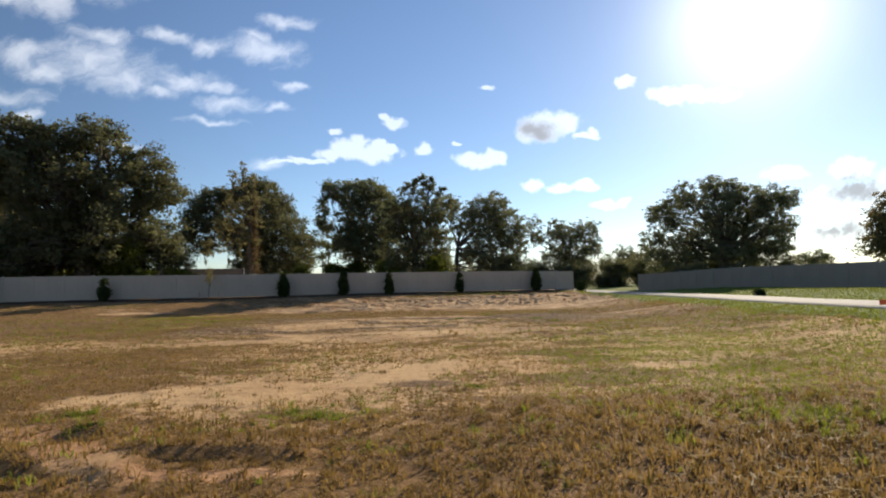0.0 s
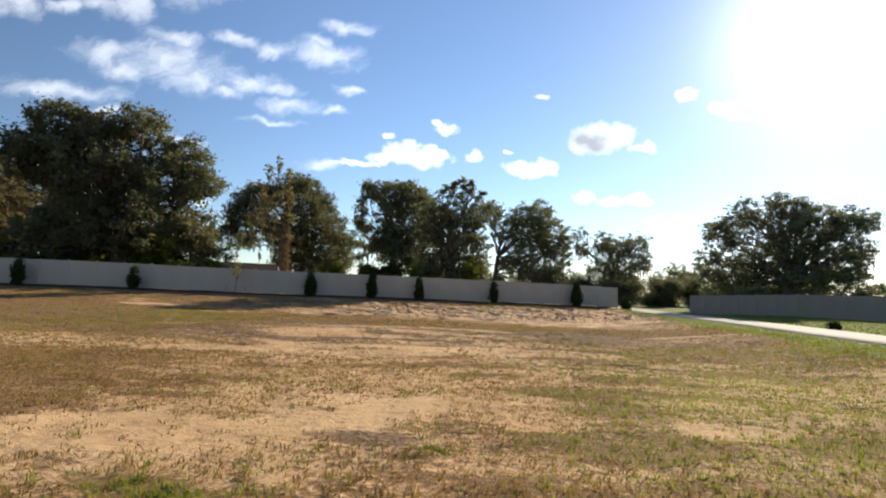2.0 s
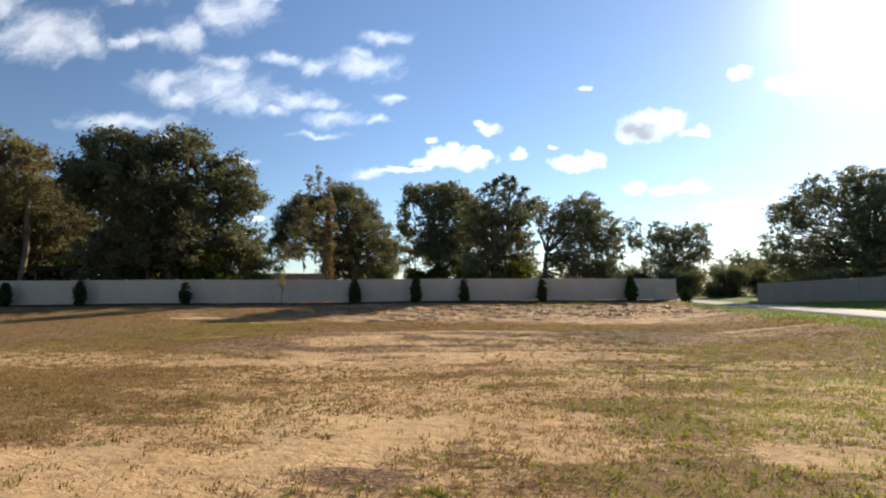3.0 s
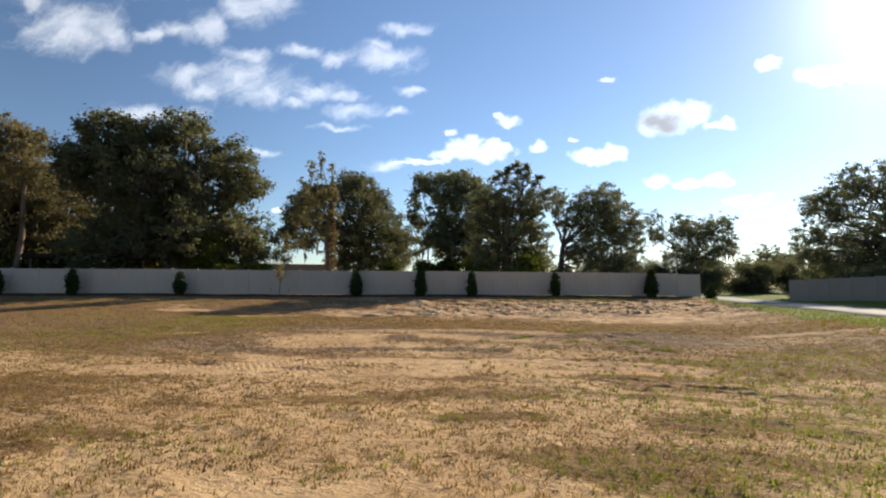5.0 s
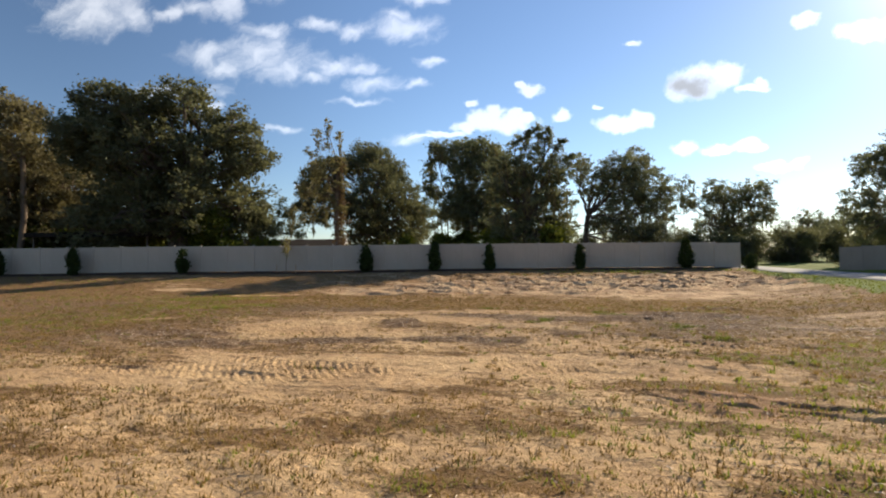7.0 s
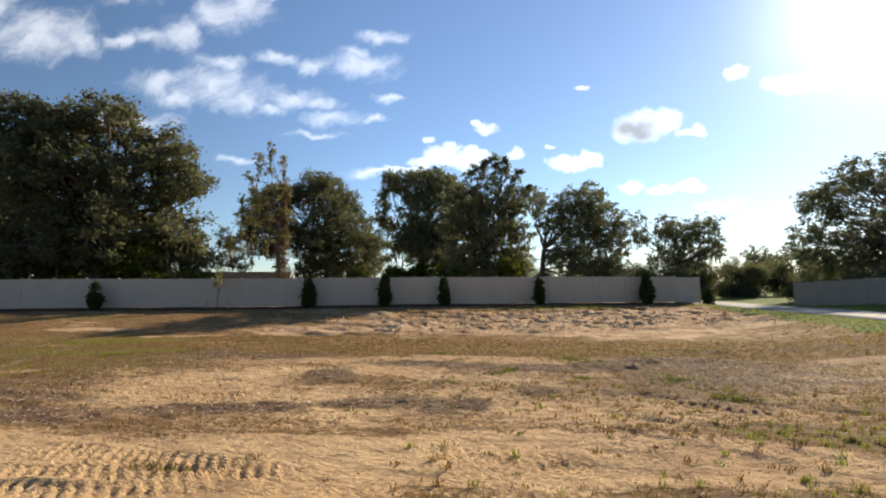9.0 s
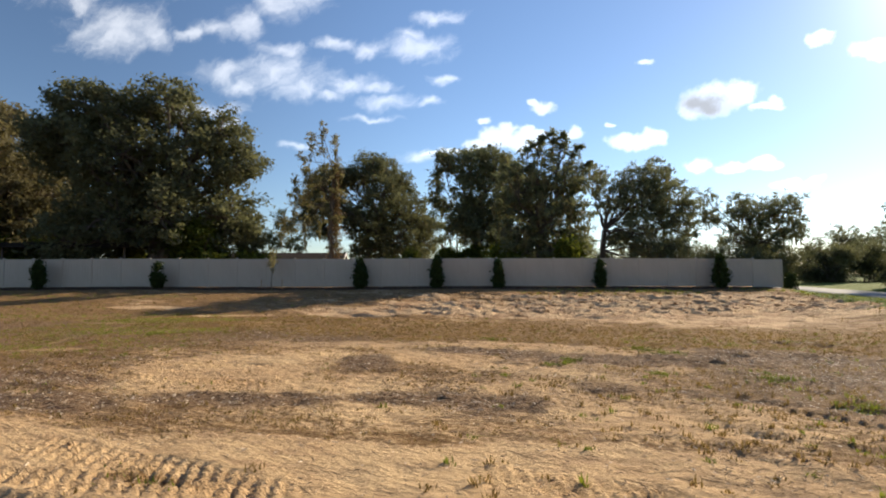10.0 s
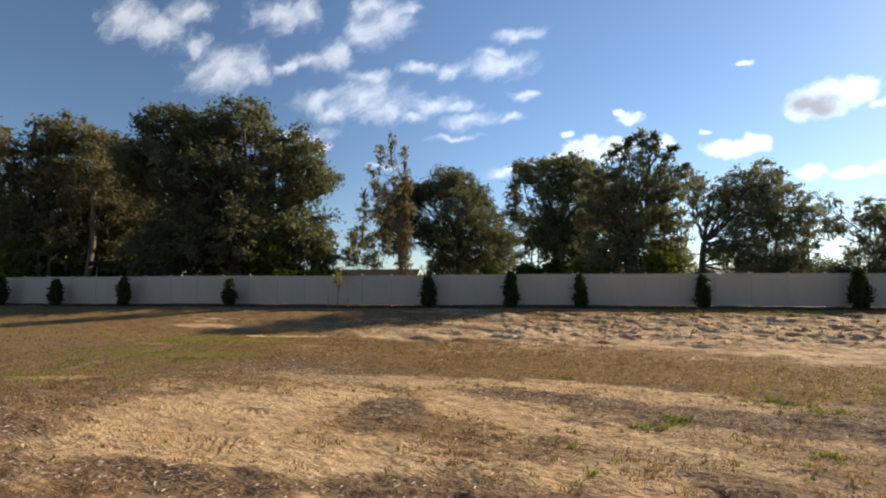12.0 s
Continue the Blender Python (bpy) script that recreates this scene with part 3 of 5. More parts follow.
def cover(x, y):
    """How much of the ground at a place is sand, green and mulch, and how bare it is."""
    along, front = fence_coords(x, y)
    blotch, streak = waves(x, y, 0.45, 3, 0.6), waves(x * 0.3 + 30, y, 0.6, 4, 0.65)
    open_ground = step(y, 9.5, 16.0) * (1 - step(y - 0.10 * x, 25.2, 26.4))
    near = step(y - 1.6 * step(x, 0.8, 2.2), 6.3, 7.8) * (1 - step(y, 14.0, 17.0)) * step(x, -5.0, -2.0) * (1 - 0.55 * step(x, 1.8, 4.0))
    sand = 0.33 + 0.38 * streak + 0.16 * blotch + 0.26 * open_ground + 0.26 * near - 0.35 * (1 - step(y, 5.0, 9.5)) * step(x, -2.8, -0.5)
    green = 0.28 - 0.12 * (1 - step(y, 7.5, 10.0)) + 0.30 * blotch + 0.26 * step(x, 1.5, 5.0) * step(y, 7.0, 9.5) * (1 - step(y, 18.0, 22.0)) - 0.2 * step(y, 16, 20)
    sides = (1 - step(x, -8.0, -4.5)) + (0.35 + 0.85 * step(y, 21.4, 22.6)) * step(x, 2.5, 5.0) * step(y, 19.0, 21.0)
    mulch = 0.10 + 0.08 * step(y, 11.0, 14.0) + 0.10 * step(y, 17.0, 19.0) * (1 - step(y, 25.5, 28.0)) + (0.30 * waves(x * 0.6 + 90, y, 0.6, 3, 0.6) + 0.20 * sides) * step(y, 14, 18) * (1 - step(y, 25.5, 28.0))
    bare = np.zeros_like(x) + (0.45 - 0.3 * step(x, 0.5, 2.5)) * open_ground * step(y, 15.0, 19.0)
    for s in SAND:
        p = spot(x, y, *s)
        sand, bare = np.maximum(sand, p * 0.95), np.maximum(bare, p * np.maximum(0.74 - 0.42 * step(y, 11.2, 11.8) * (1 - step(y, 14.6, 15.4)) + 0.2 * step(y, 14.6, 15.6), 0.72 * step(x, 3.8, 4.6)) * (1 - 0.6 * step(x, 0.4, 1.3) * (1 - step(x, 3.6, 4.4)) * (1 - step(y, 14.0, 15.5))))
    for s in GREENS:
        p = spot(x, y, *s)
        green, bare = np.maximum(green, p * (0.68 + 0.45 * blotch)), bare * (1 - 0.7 * p)
        sand = sand - 0.25 * p
    for s in BROWNS:
        p = spot(x, y, *s)
        sand, bare = sand - 0.27 * p, bare * (1 - 0.9 * p)
    for s in MULCHES:
        p = spot(x, y, *s)
        mulch, bare = np.maximum(mulch, p * 0.70), np.maximum(bare, p * 0.8)
    band = step(y - 0.10 * x, 25.5, 26.5) * (1 - step(y - 0.10 * x, 28.6, 30.0)) * step(x, -9.0, -4.0)
    west = (1 - step(x, -11.0, -5.5)) * step(y, 15.0, 20.0) * (1 - step(y + 0.35 * (x + 32), 33.0, 36.0))
    sand = sand - 0.60 * band - 0.42 * west
    green = green + 0.28 * west + 0.10 * band
    bare = bare * (1 - 0.9 * band) * (1 - 0.6 * west)
    slope = step(front, 2.4, 4.0) * (1 - step(front, 9.0, 12.5)) * step(x, -13.0, -8.0) * (1 - step(along, 43.0, 48.0))
    sand, bare = np.maximum(sand, slope * (0.62 + 0.55 * streak)), np.maximum(bare, 0.5 * slope)
    bed = (1 - step(front, 1.3, 2.0)) * step(front, -0.6, -0.2) * (1 - step(along, 45.0, 46.5))
    mulch = np.maximum(mulch, bed)
    verge = step(x + 0.7 * waves(x, y, 0.5, 3, 0.6), 10.9, 11.8)
    behind = (1 - step(front, -0.8, -0.3))
    lawn = np.maximum(verge, behind)
    far = np.maximum(step(np.hypot(x, y - 20), 70, 110), 0)
    green = np.maximum(green, np.maximum(lawn, far))
    return np.clip(sand * (1 - lawn), 0, 1), np.clip(green, 0, 1), np.clip(mulch, 0, 1), np.clip(bare, 0, 1)


# ---- mesh helpers ----
def mesh_of(name, verts, faces, mats, smooth=False, which=None):
    me = bpy.data.meshes.new(name)
    verts, faces = np.asarray(verts, dtype=np.float32), np.asarray(faces, dtype=np.int32)
    size = faces.shape[1]
    me.vertices.add(len(verts))
    me.vertices.foreach_set("co", verts.ravel())
    me.loops.add(faces.size)
    me.loops.foreach_set("vertex_index", faces.ravel())
    me.polygons.add(len(faces))
    me.polygons.foreach_set("loop_start", np.arange(0, faces.size, size, dtype=np.int32))
    me.polygons.foreach_set("use_smooth", np.full(len(faces), smooth, dtype=bool))
    for mt in mats if isinstance(mats, (list, tuple)) else [mats]:
        me.materials.append(mt)
    if which is not None:
        me.polygons.foreach_set("material_index", np.asarray(which, dtype=np.int32))
    me.update(calc_edges=True)
    return me


def part(name, source, mat, parent, label=""):
    """One mesh object under a thing or a part, from a bmesh or a mesh."""
    if isinstance(source, bmesh.types.BMesh):
        me = bpy.data.meshes.new(name)
        source.to_mesh(me)
        source.free()
        me.materials.append(mat)
    else:
        me = source
    ob = new(name, me)
    ob.parent = parent
    if label:
        ob["label"] = label
    return ob


def thing(name, place, label, category, group="", turn=0.0):
    ob = new(name)
    ob.empty_display_size = 0.2
    ob.matrix_basis = pose(*place, 0, 0, turn)
    return tagged(ob, label, category, group)


def box(bm, x0, x1, y0, y1, z0, z1, bevel=0.0):
    made = bmesh.ops.create_cube(bm, size=1.0, matrix=Matrix.LocRotScale(((x0 + x1) / 2, (y0 + y1) / 2, (z0 + z1) / 2), None, (x1 - x0, y1 - y0, z1 - z0)))
    if bevel:
        edges = {e for v in made["verts"] for e in v.link_edges}
        bmesh.ops.bevel(bm, geom=list(edges), offset=bevel, segments=1, affect="EDGES")


def tubes(paths, sides=7):
    """Tapered tubes along paths of (x, y, z, radius) rows, as vertices and quads."""
    verts, faces, base = [], [], 0
    for path in paths:
        path = np.asarray(path, float)
        for i in range(len(path)):
            d = path[min(i + 1, len(path) - 1), :3] - path[max(i - 1, 0), :3]
            d = d / (np.linalg.norm(d) + 1e-9)
            a = np.cross(d, (0.31, 0.95, 0.1) if abs(d[2]) > 0.7 else (0, 0, 1))
            a = a / (np.linalg.norm(a) + 1e-9)
            b = np.cross(d, a)
            for k in range(sides):
                w = 2 * math.pi * k / sides
                verts.append(path[i, :3] + path[i, 3] * (math.cos(w) * a + math.sin(w) * b))
        for i in range(len(path) - 1):
            for k in range(sides):
                k2 = (k + 1) % sides
                faces.append((base + i * sides + k, base + i * sides + k2, base + (i + 1) * sides + k2, base + (i + 1) * sides + k))
        base += len(path) * sides
    return np.array(verts), np.array(faces)


def cards(points, size, rng, stretch=1.7, droop=0.0):
    """Small leaf sprays, one narrow triangle each, turned at random."""
    n = len(points)
    d = rng.normal(size=(n, 3))
    d[:, 2] = d[:, 2] * 0.7 - droop
    d /= np.linalg.norm(d, axis=1, keepdims=True)
    e = np.cross(d, rng.normal(size=(n, 3)))
    e /= np.linalg.norm(e, axis=1, keepdims=True) + 1e-9
    s = (size * rng.uniform(0.6, 1.4, n))[:, None]
    p0, p1, p2 = points - d * s * stretch * 0.45 - e * s * 0.5, points - d * s * stretch * 0.25 + e * s * 0.5, points + d * s * stretch * 0.6
    verts = np.stack([p0, p1, p2], 1).reshape(-1, 3)
    return verts, np.arange(n * 3).reshape(-1, 3)


def limb(a, b, r0, r1, rng, bend=0.12, n=6):
    """A crooked limb from a to b."""
    a, b = np.asarray(a, float), np.asarray(b, float)
    length = np.linalg.norm(b - a)
    f = np.linspace(0, 1, n)[:, None]
    p = a + (b - a) * f
    sway = np.cumsum(rng.normal(size=(n, 3)), 0) * length * bend * 0.35
    p = p + (sway - sway[-1] * f) * (f * (1.15 - f) * 3)
    p[:, 2] += np.sin(f[:, 0] * math.pi) * length * 0.06
    return np.column_stack([p, r0 + (r1 - r0) * f[:, 0] ** 0.8])


def tree(name, base, lobes, trunk_at, label, seed, leaf=OAK, bark=BARK, density=1.0, size=0.17, trunk_r=0.4, fork=0.32, moss=0, depth=1.0, clump=0.5, group="trees", hollow=0.5, fringe=2.0):
    """A broad tree: trunk, limbs to every lobe of the crown, and leaves in clumps. Lobes: across, up, radius, as seen from the field."""
    rng = np.random.RandomState(seed)
    bx, by = base
    away = np.array((bx - 2.0, by - 9.0))
    away /= np.linalg.norm(away)
    right = np.array((away[1], -away[0]))
    bx, by = bx + right[0] * trunk_at, by + right[1] * trunk_at
    ground_z = float(lie(np.array(bx), np.array(by))) - 0.05
    top = max(z + r for _, z, r in lobes)
    span = max(abs(a - trunk_at) for a, _, _ in lobes) + 0.1
    balls = []
    for a, z, r in lobes:
        reach = depth * max(0.0, span * 0.75 - 0.55 * abs(a - trunk_at)) * min(1.0, 1.35 - z / top * 0.8)
        offs = (0.0,) if reach < 1.0 or r < 1.3 else (rng.uniform(-0.2, 0.2) * r, -reach * rng.uniform(0.55, 0.9), reach * rng.uniform(0.55, 0.9))
        for k, off in enumerate(offs):
            across = a - trunk_at
            balls.append((across * right[0] + off * away[0], across * right[1] + off * away[1], z - ground_z - (0 if k == 0 else 0.12 * abs(off)), r * (0.88 if k == 0 else 0.76), k))
    root = thing(name, (bx, by, ground_z), label, "tree", group)
    fork_z = top * fork
    lean = rng.normal(size=2) * 0.25
    stem = limb((0, 0, -0.15), (lean[0], lean[1], fork_z), trunk_r * 1.25, trunk_r * 0.8, rng, 0.05, 6)
    stem[0, 3] *= 1.35
    v, f = tubes([stem], 10)
    part("trunk", mesh_of("trunk", v, f, bark, True), bark, root)
    start = stem[-1, :3]
    leaves, strands, twigs = [], [], []
    for x, y, z, r, k in balls:
        thick = trunk_r * min(0.55, 0.16 + 0.10 * r)
        begin = stem[rng.randint(3, 6), :3] if z < fork_z * 1.4 else start
        main = limb(begin, (x, y, z), thick, thick * 0.3, rng, 0.16, 7)
        ends = []
        for _ in range(int(3 + 4 * r)):
            d = rng.normal(size=3)
            d /= np.linalg.norm(d)
            tip = np.array((x, y, z)) + d * r * rng.uniform(0.65, 1.25) * (1, 1, 0.9)
            twigs.append(limb(main[rng.randint(3, 7), :3], tip, thick * 0.28, 0.015, rng, 0.2, 5))
            ends.append(tip)
        v, f = tubes([main], 6)
        part("limb", mesh_of("limb", v, f, bark, True), bark, root)
        count = max(3, int(r * r * (8.0 if k == 0 else 4.0) * density))
        d = rng.normal(size=(count, 3))
        d /= np.linalg.norm(d, axis=1, keepdims=True)
        shell = r * (hollow + (1.12 - hollow) * rng.rand(count) ** 0.6)
        centres = np.concatenate([np.array((x, y, z)) + d * shell[:, None] * (1.0, 1.0, 0.88), np.array(ends)])
        extra = int(fringe * r * r) if k == 0 else 0
        d = rng.normal(size=(extra, 3))
        d /= np.linalg.norm(d, axis=1, keepdims=True) + 1e-9
        for c in np.array((x, y, z)) + d * (r * rng.uniform(0.98, 1.26, extra))[:, None] * (1.0, 1.0, 0.92):
            leaves.append(c + rng.normal(size=(int(rng.uniform(8, 22)), 3)) * clump * (0.34, 0.34, 0.24))
        for c in centres:
            c_r = clump * rng.uniform(0.35, 1.5) * min(1.0, 0.4 + 0.5 * r)
            m = int(64 * rng.uniform(0.5, 1.2) * min(1.2, (c_r / clump) ** 1.4 + 0.1))
            leaves.append(c + rng.normal(size=(m, 3)) * c_r * (0.62, 0.62, 0.42))
        for _ in range(int(moss * r)):
            d = rng.normal(size=3)
            d /= np.linalg.norm(d)
            p = np.array((x, y, z)) + d * r * (0.9, 0.9, 0.7)
            long = rng.uniform(0.5, 1.7)
            m = int(30 * long)
            f = rng.rand(m)
            strands.append(p + np.column_stack([rng.normal(size=m) * 0.12 * (1.1 - f), rng.normal(size=m) * 0.12 * (1.1 - f), -f * long]))
    v, f = tubes(twigs, 4)
    part("branchwork", mesh_of("branchwork", v, f, bark, True), bark, root)["kind"] = "stuff"
    v, f = cards(np.concatenate(leaves), size, rng)
    part("crown", mesh_of("crown", v, f, leaf), leaf, root)["kind"] = "stuff"
    if strands:
        v, f = cards(np.concatenate(strands), 0.11, rng, 3.0, 2.5)
        part("hanging_moss", mesh_of("hanging_moss", v, f, MOSS), MOSS, root, "grey-green moss hanging in strands")["kind"] = "stuff"
    return root


def bush(name, place, wide, tall, label, seed, leaf=BUSH, size=0.13, density=1.0, deep=None, group="bushes", cone=0.0):
    """A bush or small conical shrub: short stems and leaves in clumps."""
    rng = np.random.RandomState(seed)
    x, y = place
    z = float(lie(np.array(x), np.array(y))) - 0.03
    root = thing(name, (x, y, z), label, "shrub", group, rng.uniform(0, 360) if deep is None else 0.0)
    deep = wide if deep is None else deep
    stems = [limb((rng.normal() * 0.05 * wide, rng.normal() * 0.05 * deep, -0.05), (rng.uniform(-0.3, 0.3) * wide * (1 - cone), rng.uniform(-0.3, 0.3) * deep * (1 - cone), tall * rng.uniform(0.6, 0.9)), 0.012 + 0.012 * tall, 0.008, rng, 0.1, 5)
             for _ in range(3 + int(wide))]
    v, f = tubes(stems, 5)
    part("stem", mesh_of("stem", v, f, BARK, True), BARK, root)
    count = int((26 + 30 * wide * tall) * density)
    h = rng.rand(count) ** (0.8 + 0.5 * cone)
    w = 1.75 * h ** 0.4 * (1 - h) ** 0.8 if cone else np.sqrt(np.maximum(0.05, 1 - h ** 2.2))
    a, q = rng.rand(count) * 2 * math.pi, np.sqrt(rng.uniform(0.15, 1.0, count))
    centres = np.column_stack([np.cos(a) * q * w * wide / 2, np.sin(a) * q * w * deep / 2, 0.06 + 0.12 * cone + h * (tall - 0.1 - 0.14 * cone)])
    if not cone and wide > 1.5:
        knots = np.column_stack([rng.uniform(-0.36, 0.36, 9) * wide, rng.uniform(-0.36, 0.36, 9) * deep, rng.uniform(0.15, 0.85, 9) * tall])
        which = rng.randint(0, 9, count)
        ball = rng.normal(size=(count, 3))
        ball /= np.linalg.norm(ball, axis=1, keepdims=True)
        centres = knots[which] + ball * (rng.rand(count) ** 0.5 * rng.uniform(0.12, 0.24, 9)[which] * wide)[:, None] * (1, 1, 0.8)
        centres[:, 2] = np.abs(centres[:, 2])
    c_r = min(0.10 + 0.06 * min(wide, tall), 0.22 * min(wide, tall)) * (1 - 0.35 * cone)
    leaves = np.concatenate([c + rng.normal(size=(26, 3)) * c_r * rng.uniform(0.6, 1.3) for c in centres])
    leaves[:, 2] = np.maximum(leaves[:, 2], 0.04)
    v, f = cards(leaves, size, rng)
    part("crown", mesh_of("crown", v, f, leaf), leaf, root)["kind"] = "stuff"
    return root


# ---- ground and road ----
def axis(steps, far0, far1, grow=1.09):
    """Places along one side of the sheet: (from, to, spacing) stretches, then wider and wider to the horizon."""
    inner = np.concatenate([np.arange(lo, hi - 1e-6, gap) for lo, hi, gap in steps])
    out_hi, v, s = [], inner[-1], steps[-1][2]
    while v < far1:
        s *= grow
        v += s
        out_hi.append(v)
    out_lo, v, s = [], inner[0], steps[0][2]
    while v > far0:
        s *= grow
        v -= s
        out_lo.append(v)
    return np.array(out_lo[::-1] + list(inner) + out_hi)


def build_ground():
    xs, ys = axis([(-24, -7.5, 0.17), (-7.5, -4, 0.045), (-4, 4.6, 0.036), (4.6, 6, 0.05), (6, 12, 0.13)], -2500, 2500), axis([(4.5, 13.0, 0.09), (13.0, 15.5, 0.06), (15.5, 17.5, 0.03), (17.5, 20.0, 0.055), (20.0, 22.0, 0.034), (22.0, 27.0, 0.065), (27.0, 31.0, 0.11), (31.0, 44.0, 0.10), (44.0, 47.0, 0.15)], -2500, 2500)
    gx, gy = np.meshgrid(xs, ys)
    x, y = gx.ravel(), gy.ravel()
    near = 1 - step(np.hypot(x, y - 20), 55, 90)
    z = lie(x, y) * (1 - step(np.hypot(x, y - 30), 150, 600)) + relief(x, y) * near
    nx, ny = len(xs), len(ys)
    i = (np.arange(ny - 1)[:, None] * nx + np.arange(nx - 1)[None, :]).ravel()
    faces = np.column_stack([i, i + 1, i + nx + 1, i + nx])
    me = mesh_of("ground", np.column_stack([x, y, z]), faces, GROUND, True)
    layer = me.color_attributes.new("cover", "FLOAT_COLOR", "POINT")
    s, g, m, _ = cover(x, y)
    lawn = step(x + 0.7 * waves(x, y, 0.5, 3, 0.6), 10.9, 11.6)
    layer.data.foreach_set("color", np.column_stack([s, g, m, lawn]).astype(np.float32).ravel())
    tagged(new("ground", me), "bare sandy ground with dry brown and green grass", "ground", kind="structure")


def build_road():
    ys = np.concatenate([np.arange(-60, 70, 1.0), np.arange(70, 400, 10.0)])
    rows = []
    for off, drop in ((-2.05, -0.10), (-2.0, 0.035), (-1.0, 0.06), (0.0, 0.07), (1.0, 0.06), (2.0, 0.035), (2.05, -0.10)):
        x = np.full_like(ys, (ROAD_X0 + ROAD_X1) / 2 + off) + 0.04 * np.sin(ys * 1.7 + off) * (abs(off) > 1.5)
        rows.append(np.column_stack([x, ys, lie(x, ys) + drop]))
    verts = np.concatenate(rows)
    k, m = len(ys), len(rows)
    faces = [(r * k + i, (r + 1) * k + i, (r + 1) * k + i + 1, r * k + i + 1) for r in range(m - 1) for i in range(k - 1)]
    tagged(new("road", mesh_of("road", verts, faces, ROAD, True)), "narrow pale grey asphalt road through grass", "road", kind="structure")


build_ground()
build_road()


# ---- fences ----
SPACING, FENCE_H = 1.83, 1.76


def panel_mesh(mat):
    """One moulded panel: rails above and below, upright boards with grooves between."""
    boards = 10
    wide = (SPACING - 0.10) / boards
    xs = [0.045]
    for k in range(boards):
        x0 = 0.05 + k * wide
        xs += [x0 + 0.006, x0 + wide - 0.006, x0 + wide]
    zs = [0.0, 0.125, 0.131, FENCE_H - 0.131, FENCE_H - 0.125, FENCE_H]
    thick = np.array([[0.024 if r in (0, 1, 4, 5) else (0.010 if c % 3 == 0 else 0.018) for c in range(len(xs))] for r in range(len(zs))])
    verts, nx, nz = [], len(xs), len(zs)
    for side in (-1, 1):
        verts += [(xs[c], side * thick[r, c], zs[r]) for r in range(nz) for c in range(nx)]
    faces, o = [], nx * nz
    for r in range(nz - 1):
        for c in range(nx - 1):
            i = r * nx + c
            faces += [(i, i + 1, i + nx + 1, i + nx), (o + i + 1, o + i, o + i + nx, o + i + nx + 1)]
    for c in range(nx - 1):
        t = (nz - 1) * nx + c
        faces += [(t, t + 1, o + t + 1, o + t), (c + 1, c, o + c, o + c + 1)]
    for r in range(nz - 1):
        i, j = r * nx, r * nx + nx - 1
        faces += [(i, i + nx, o + i + nx, o + i), (j + nx, j, o + j, o + j + nx)]
    return mesh_of("panel", verts, faces, mat)


def post_mesh(mat):
    bm = bmesh.new()
    box(bm, -0.056, 0.056, -0.056, 0.056, -0.25, FENCE_H + 0.03, 0.008)
    me = bpy.data.meshes.new("post")
    bm.to_mesh(me)
    bm.free()
    me.materials.append(mat)
    return me


def cap_mesh(mat):
    bm = bmesh.new()
    box(bm, -0.064, 0.064, -0.064, 0.064, FENCE_H + 0.03, FENCE_H + 0.05)
    bmesh.ops.create_cone(bm, cap_ends=True, segments=4, radius1=0.088, radius2=0.006, depth=0.05, matrix=Matrix.Translation((0, 0, FENCE_H + 0.076)) @ Matrix.Rotation(radians(45), 4, "Z"))
    me = bpy.data.meshes.new("cap")
    bm.to_mesh(me)
    bm.free()
    me.materials.append(mat)
    return me


def fence(start, end, label, mat):
    panel, post, cap = panel_mesh(mat), post_mesh(mat), cap_mesh(mat)
    start, end = np.array(start), np.array(end)
    length = np.linalg.norm(end - start)
    u = (end - start) / length
    turn = math.degrees(math.atan2(u[1], u[0]))
    root = thing("privacy_fence", (start[0], start[1], 0), label, "fence", "privacy fences", turn)
    rng = random.Random(5)
    count = int(round(length / SPACING))
    for i in range(count + 1):
        p = start + u * i * SPACING
        z = float(lie(np.array(p[0]), np.array(p[1])))
        q = new("post", post)
        q.parent, q.location = root, (i * SPACING, 0, z)
        c = new("cap", cap)
        c.parent = q
        if i < count:
            p2 = start + u * (i + 1) * SPACING
            z2 = float(lie(np.array(p2[0]), np.array(p2[1])))
            s = new("panel", panel)
            s.parent, s.location = root, (i * SPACING, rng.uniform(-0.004, 0.004), (z + z2) / 2 + 0.02)
            s.rotation_euler = (rng.uniform(-0.006, 0.006), 0, 0)
    return root


def on_fence(along, front=0.0):
    p = FENCE_A + FENCE_U * along + FENCE_N * front
    return float(p[0]), float(p[1])


fence(on_fence(46.6), on_fence(46.6 - SPACING * 46), "long white vinyl privacy fence with shrubs planted before it", VINYL)
fence((19.0, 57.8), (34.0, 27.8), "darker vinyl privacy fence standing beside the road", DARKER_VINYL)

